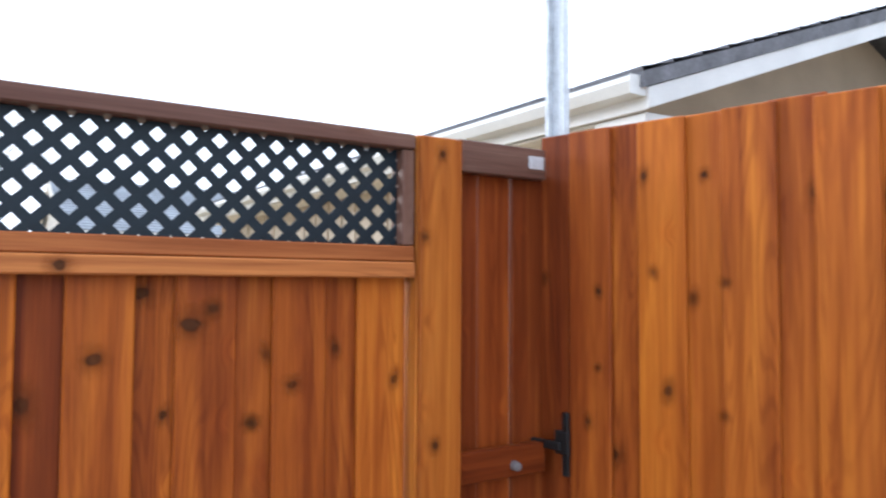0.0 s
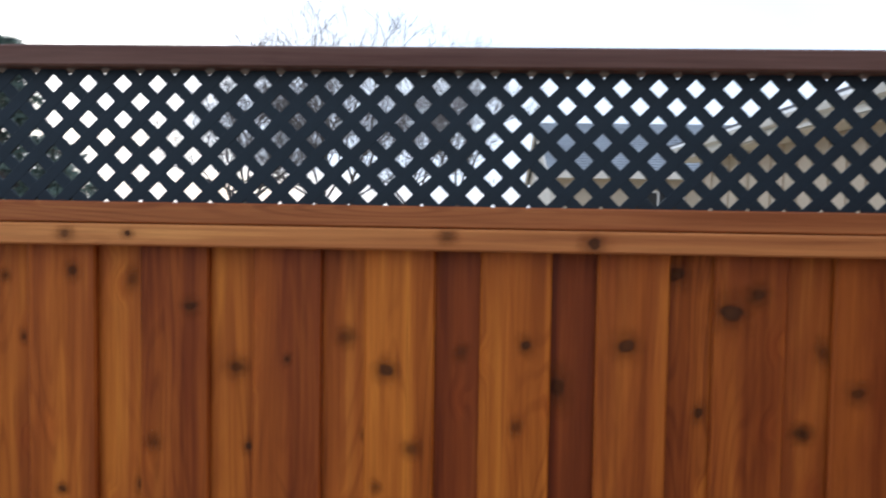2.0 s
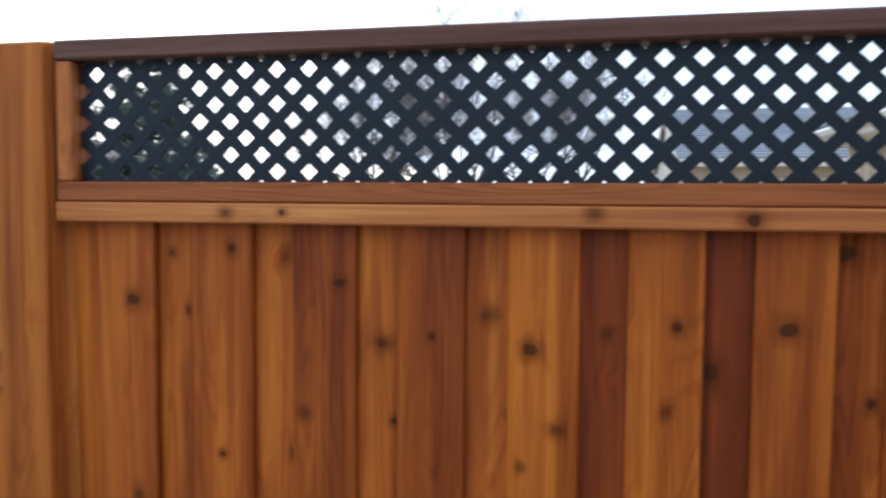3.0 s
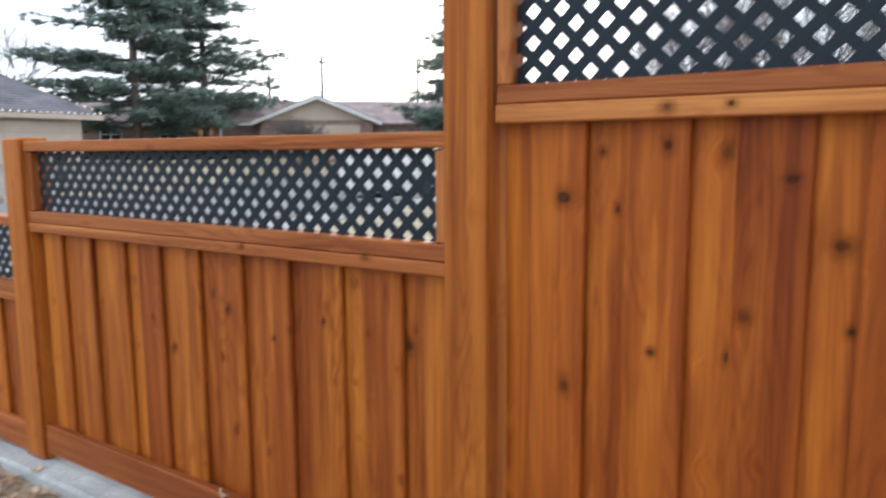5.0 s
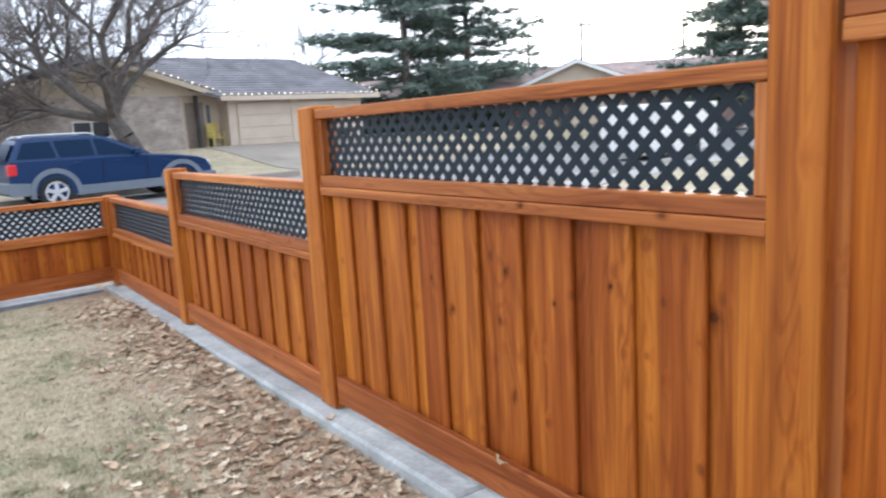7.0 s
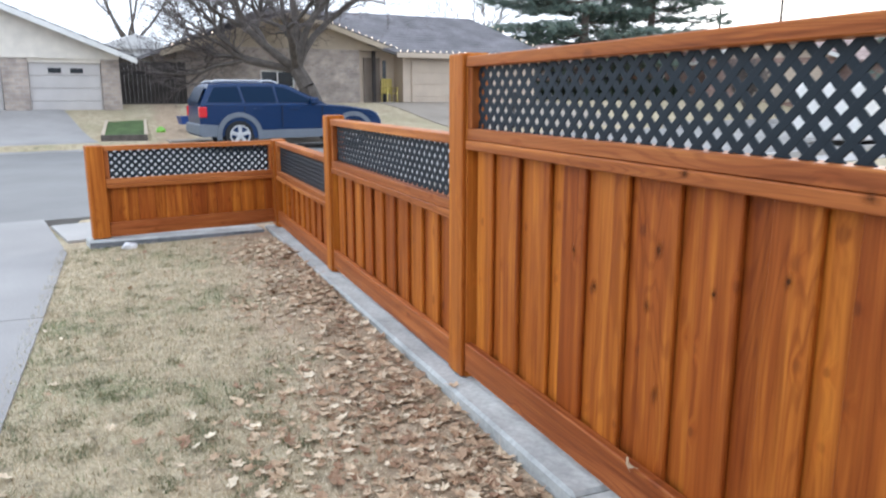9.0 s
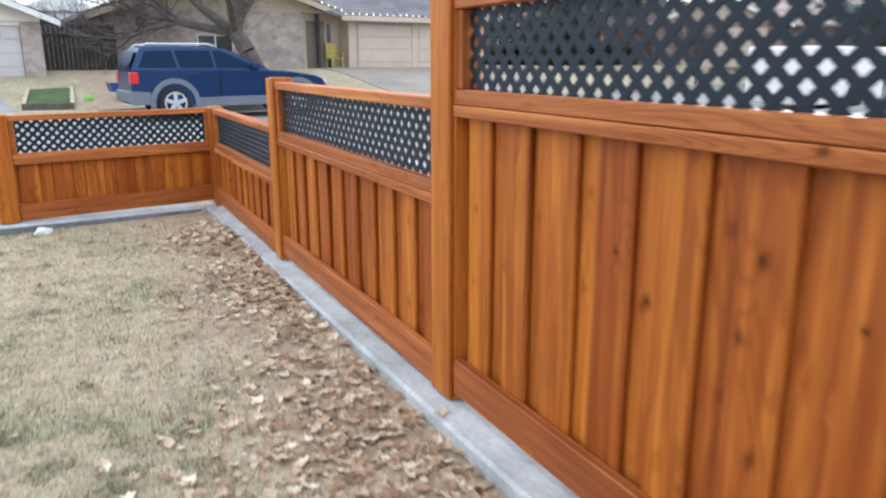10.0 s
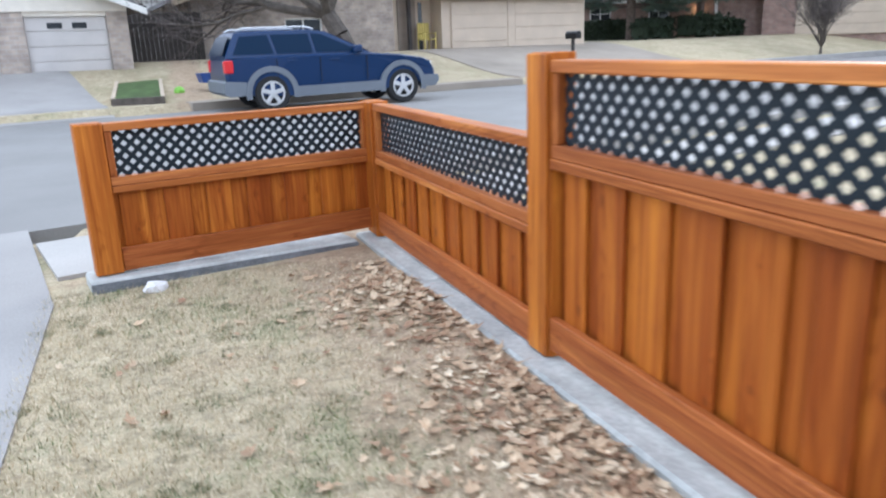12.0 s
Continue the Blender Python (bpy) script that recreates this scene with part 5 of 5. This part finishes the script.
# utility poles
def utility_pole(m, height, label):
    t = thing("utility_pole", m, label, "pole", "utility poles")
    bm = bmesh.new()
    tube(bm, (0, 0, -0.3), (0, 0, height), 0.16, 0.11, 8, True)
    part("pole", bm, M_BARK, t)
    part("crossarm", box(-1.1, 1.1, -0.06, 0.06, height - 0.7, height - 0.58), M_BARK, t)
    for x in (-0.95, -0.4, 0.4, 0.95):
        bm = bmesh.new()
        tube(bm, (x, 0, height - 0.58), (x, 0, height - 0.42), 0.05, 0.03, 6, True)
        part("insulator", bm, M_STEEL, t)
    return t


for az, dist, hh in ((46.4, 75, 9.6), (53.6, 80, 9.8), (42.5, 85, 9.0)):
    utility_pole(pose(-1.5 + dist * math.sin(radians(az)), -0.7 + dist * math.cos(radians(az)), 1.0, 0, 0, -az + 20), hh, "distant wooden utility pole with crossarm")


# ---- parked car ----
M_PAINT = Mat("dark_blue_car_paint", 0.28)
M_PAINT.b.inputs["Coat Weight"].default_value = 0.08
M_PAINT.b.inputs["Specular IOR Level"].default_value = 0.3
M_PAINT = M_PAINT.done((0.006, 0.028, 0.092))
M_TINT = Mat("tinted_car_glass", 0.3)
M_TINT.b.inputs["Specular IOR Level"].default_value = 0.06
M_TINT = M_TINT.done((0.008, 0.022, 0.050))
M_CLAD = plain("silver_grey_cladding", (0.15, 0.17, 0.20), 0.55, 0.1, 4, 0.06, 0.05)
M_TYRE = plain("black_rubber", (0.018, 0.018, 0.019), 0.85)
M_RIM = plain("silver_alloy", (0.62, 0.63, 0.65), 0.3, 0.6, 9, 0.05, 0.02)
k_tail = Mat("red_tail_lamp", 0.2)
k_tail.b.inputs["Emission Color"].default_value, k_tail.b.inputs["Emission Strength"].default_value = (1.0, 0.05, 0.06, 1), 0.12
M_TAIL = k_tail.done((0.36, 0.012, 0.018))
M_HEAD = Mat("clear_head_lamp", 0.12).done((0.75, 0.77, 0.80))

REAR_X, FRONT_X, WHEEL_R, HALF = 0.0, 2.82, 0.362, 0.93
car = thing("station_wagon", STREET @ pose(3.60, 11.0, street_z(10.5) + 0.005, 0, 0, -8.0), "dark blue station wagon with silver lower cladding, parked by the kerb", "car")


def arc(cx, cz, rad, a0, a1, n):
    return [(cx + rad * math.cos(radians(a0 + (a1 - a0) * i / n)), cz + rad * math.sin(radians(a0 + (a1 - a0) * i / n))) for i in range(n + 1)]


def car_body():
    arch = 0.43
    out = [(-0.86, 0.50), (-0.88, 0.74), (-0.86, 1.00), (-0.83, 1.06), (0.6, 1.06), (2.05, 1.05), (2.75, 1.00), (3.30, 0.92), (3.52, 0.84), (3.62, 0.68), (3.64, 0.48), (3.58, 0.34)]
    out += arc(FRONT_X, 0.36, arch, 0, 180, 14) + [(2.30, 0.30), (0.55, 0.28)] + arc(REAR_X, 0.36, arch, 0, 180, 14) + [(-0.83, 0.36)]
    bm = bmesh.new()
    rings = []
    for y, inset, lift in ((-HALF, 0.05, 0.0), (-HALF + 0.06, 0.0, 0.02), (0, 0.0, 0.04), (HALF - 0.06, 0.0, 0.02), (HALF, 0.05, 0.0)):
        ring = []
        for x, z in out:
            e = smooth(0.75, 1.1, z)
            yy = y * (1 - 0.10 * smooth(3.1, 3.75, x)) * (1 - 0.06 * smooth(-0.6, -0.88, x))
            ring.append(bm.verts.new((x - inset * smooth(3.0, 3.7, x) + inset * smooth(-0.7, -0.88, x), yy, z + lift * e - inset * e * 0.3)))
        rings.append(ring)
    n = len(out)
    for a, b in zip(rings, rings[1:]):
        for i in range(n):
            bm.faces.new((a[i], a[(i + 1) % n], b[(i + 1) % n], b[i]))
    for ring in (rings[0][::-1], rings[-1]):
        face = bm.faces.new(ring)
        bmesh.ops.triangulate(bm, faces=[face])
    bmesh.ops.recalc_face_normals(bm, faces=bm.faces[:])
    return bm


CABIN = [(-0.86, 1.06, 0.875), (-0.62, 1.52, 0.70), (-0.3, 1.56, 0.68), (0.9, 1.56, 0.68), (1.22, 1.52, 0.69), (2.18, 1.05, 0.86)]


def cabin():
    bm = bmesh.new()
    left = [bm.verts.new((x, w, z)) for x, z, w in CABIN]
    right = [bm.verts.new((x, -w, z)) for x, z, w in CABIN]
    mid = [bm.verts.new((x + (0.04 if x > 1 else -0.03 if x < -0.5 else 0), 0, z + (0.03 if z > 1.3 else 0.01))) for x, z, w in CABIN]
    for a, b in ((left, mid), (mid, right)):
        for i in range(len(CABIN) - 1):
            bm.faces.new((a[i], a[i + 1], b[i + 1], b[i]))
    bm.faces.new(left[::-1])
    bm.faces.new(right)
    bmesh.ops.recalc_face_normals(bm, faces=bm.faces[:])
    return bm


def side_y(z):
    return 0.872 + (0.69 - 0.872) * (z - 1.06) / (1.54 - 1.06)


def side_pane(sgn, outline):
    bm = bmesh.new()
    faces = [[bm.verts.new((x, sgn * (side_y(z) + d), z)) for x, z in outline] for d in (0.012, -0.004)]
    n = len(outline)
    bm.faces.new(faces[0])
    for i in range(n):
        bm.faces.new((faces[0][i], faces[1][i], faces[1][(i + 1) % n], faces[0][(i + 1) % n]))
    bmesh.ops.recalc_face_normals(bm, faces=bm.faces[:])
    return bm


body = part("body", car_body(), M_PAINT, car)
roof_part = part("cabin", cabin(), M_PAINT, car)
for sgn in (-1, 1):
    for outline in (((-0.70, 1.12), (-0.52, 1.46), (0.02, 1.48), (0.10, 1.12)), ((0.17, 1.12), (0.09, 1.48), (0.85, 1.485), (0.90, 1.12)), ((0.97, 1.12), (0.92, 1.485), (1.13, 1.465), (1.88, 1.12))):
        part("side_window", side_pane(sgn, outline), M_TINT, roof_part)
    for x in (0.13, 1.02, 2.02):
        part("door_seam", box(x - 0.006, x + 0.006, sgn * HALF * 0.995 - 0.006, sgn * HALF * 0.995 + 0.006, 0.52, 1.02), M_BLACK, body)
    for x in (0.35, 1.22):
        part("door_handle", box(x, x + 0.20, min(sgn * 0.905, sgn * 0.945), max(sgn * 0.905, sgn * 0.945), 0.95, 0.985, 0.006), M_PAINT, body)
    lo, hi = min(sgn * (HALF - 0.06), sgn * (HALF + 0.014)), max(sgn * (HALF - 0.06), sgn * (HALF + 0.014))
    part("sill_cladding", prism(bmesh.new(), [(0.44, 0.27), (2.36, 0.29), (2.36, 0.49), (0.50, 0.47)], lo, hi), M_CLAD, body, "silver grey sill cladding")
    for cx in (REAR_X, FRONT_X):
        out = arc(cx, 0.36, 0.53, -12, 192, 20) + arc(cx, 0.36, 0.42, 192, -12, 20)
        part("wheel_arch", prism(bmesh.new(), out, lo - 0.004, hi + 0.004), M_CLAD, body, "silver grey wheel arch")
    part("tail_lamp", box(-0.895, -0.72, min(sgn * 0.74, sgn * 0.915), max(sgn * 0.74, sgn * 0.915), 0.78, 1.02, 0.02), M_TAIL, body, "red tail lamp")
    part("head_lamp", box(3.32, 3.55, min(sgn * 0.62, sgn * 0.845), max(sgn * 0.62, sgn * 0.845), 0.68, 0.84, 0.03), M_HEAD, body, "clear head lamp")
    rail = bmesh.new()
    for p, q in (((-0.55, 1.565), (-0.45, 1.615)), ((-0.45, 1.615), (0.85, 1.62)), ((0.85, 1.62), (1.0, 1.565))):
        tube(rail, (p[0], sgn * 0.60, p[1]), (q[0], sgn * 0.60, q[1]), 0.022, 0.022, 6)
    part("roof_rail", rail, M_RIM, roof_part, "silver roof rail")
    mirror = part("mirror", box(1.72, 1.90, min(sgn * 0.88, sgn * 1.06), max(sgn * 0.88, sgn * 1.06), 1.08, 1.23, 0.03), M_PAINT, body)
    for cx in (REAR_X, FRONT_X):
        w0, w1 = sorted((sgn * (HALF - 0.23), sgn * (HALF - 0.005)))
        tyre = bmesh.new()
        prof = [(w0, 0.23), (w0, 0.33), (w0 + 0.03, WHEEL_R), (w1 - 0.03, WHEEL_R), (w1, 0.33), (w1, 0.23)]
        n = 28
        rings = [[tyre.verts.new((cx + rr * math.cos(2 * math.pi * i / n), y, WHEEL_R + rr * math.sin(2 * math.pi * i / n))) for i in range(n)] for y, rr in prof]
        for a, b in zip(rings, rings[1:] + rings[:1]):
            for i in range(n):
                tyre.faces.new((a[i], a[(i + 1) % n], b[(i + 1) % n], b[i]))
        bmesh.ops.recalc_face_normals(tyre, faces=tyre.faces[:])
        wheel = part("tyre", tyre, M_TYRE, car)
        face_y = w1 - 0.015 if sgn > 0 else w0 + 0.015
        rim = bmesh.new()
        for k in range(5):
            a = radians(90 + 72 * k)
            m = Matrix.Translation((cx, face_y, WHEEL_R)) @ Matrix.Rotation(-a, 4, "Y")
            add_box(rim, 0.03, 0.225, -0.02, 0.02, -0.042, 0.042, 0.008, m)
        tube(rim, (cx, face_y - 0.03, WHEEL_R), (cx, face_y + 0.03, WHEEL_R), 0.06, 0.06, 12, True)
        rn = [[rim.verts.new((cx + rr * math.cos(2 * math.pi * i / n), face_y + dy, WHEEL_R + rr * math.sin(2 * math.pi * i / n))) for i in range(n)] for rr, dy in ((0.205, -0.02), (0.205, 0.02), (0.24, 0.02), (0.24, -0.02))]
        for a, b in zip(rn, rn[1:] + rn[:1]):
            for i in range(n):
                rim.faces.new((a[i], a[(i + 1) % n], b[(i + 1) % n], b[i]))
        bmesh.ops.recalc_face_normals(rim, faces=rim.faces[:])
        part("rim", rim, M_RIM, wheel, "five-spoke silver alloy rim")
        hub = bmesh.new()
        tube(hub, (cx, face_y - 0.06 * sgn, WHEEL_R), (cx, face_y - 0.04 * sgn, WHEEL_R), 0.20, 0.20, 20, True)
        part("brake_disc", hub, M_BLACK, wheel)
part("rear_bumper", prism(bmesh.new(), [(-0.93, 0.40), (-0.92, 0.60), (-0.88, 0.63), (-0.50, 0.60), (-0.49, 0.34), (-0.85, 0.33)], -HALF - 0.005, HALF + 0.005), M_CLAD, body, "silver grey rear bumper")
part("front_bumper", prism(bmesh.new(), [(3.34, 0.30), (3.60, 0.32), (3.69, 0.42), (3.68, 0.55), (3.33, 0.56)], -HALF + 0.04, HALF - 0.04), M_CLAD, body, "silver grey front bumper")
rear_glass = [(-0.86, 1.12, 0.76), (-0.67, 1.48, 0.62)]
bm = bmesh.new()
q = [bm.verts.new((x - 0.035, s * w, z)) for (x, z, w), s in ((rear_glass[0], -1), (rear_glass[0], 1), (rear_glass[1], 1), (rear_glass[1], -1))]
bm.faces.new(q)
part("rear_window", bm, M_TINT, roof_part)
bm = bmesh.new()
q = [bm.verts.new((x + 0.045, s * w, z)) for (x, z, w), s in (((2.10, 1.10, 0.76), -1), ((2.10, 1.10, 0.76), 1), ((1.28, 1.49, 0.62), 1), ((1.28, 1.49, 0.62), -1))]
bm.faces.new(q)
part("windscreen", bm, M_TINT, roof_part)


# unseen house behind the camera that the gate joins, added to block sky light
unseen_house = thing("house", pose(0.03, -2.85, 0, 0, 0, 180 + GATE_TURN), "unseen low brick house at the gate, blocking sky light", "house")
part("front_wall", box(2.36, 16.0, -0.05, 0.2, -0.2, 2.45), M_BRICK, unseen_house)
part("soffit", box(2.30, 16.2, -0.65, -0.05, 2.42, 2.46), M_SOFFIT, unseen_house)
part("fascia", box(2.30, 16.2, -0.69, -0.65, 2.40, 2.58), M_WHITE, unseen_house)
shingles(unseen_house, (2.2, -0.7, 2.55), (16.4, -0.7, 2.55), (16.4, 5.0, 4.7), (2.2, 5.0, 4.7), M_ROOF, 0)
part("side_wall", box(2.36, 2.6, 0.2, 9.0, -0.2, 2.45), M_BRICK, unseen_house)


trailer = thing("cargo_trailer", STREET @ Matrix.Translation((16.7, 3.2, street_z(3.2))), "white cargo trailer parked on the street", "trailer")
part("box", box(0, 4.2, -0.95, 0.95, 0.16, 1.62, 0.04), M_WHITE, trailer)
part("rear_door", box(-0.03, 0.0, -0.85, 0.85, 0.24, 1.54, 0.01), M_WHITE, trailer)
for sy in (-1.0, 1.0):
    bm = bmesh.new()
    tube(bm, (2.2, sy - 0.09, 0.33), (2.2, sy + 0.09, 0.33), 0.33, 0.33, 20, True)
    part("wheel", bm, M_TYRE, trailer)
    part("fender", box(1.75, 2.65, sy - 0.12, sy + 0.12, 0.68, 0.72, 0.01), M_WHITE, trailer)
part("drawbar", box(4.2, 5.2, -0.05, 0.05, 0.42, 0.5), M_BLACK, trailer)
for i, (u, v, s) in enumerate(((31.5, 21.0, 1.0), (34.0, 21.5, 0.8), (27.5, 21.0, 0.7))):
    leafy("shrub", STREET @ Matrix.Translation((u, v, 1.0)), 1400, 1.3 * s, 0.8 * s, 0.9 * s, 0.12, M_HEDGE, "low dark evergreen shrub under the pines", "shrub", 40 + i)
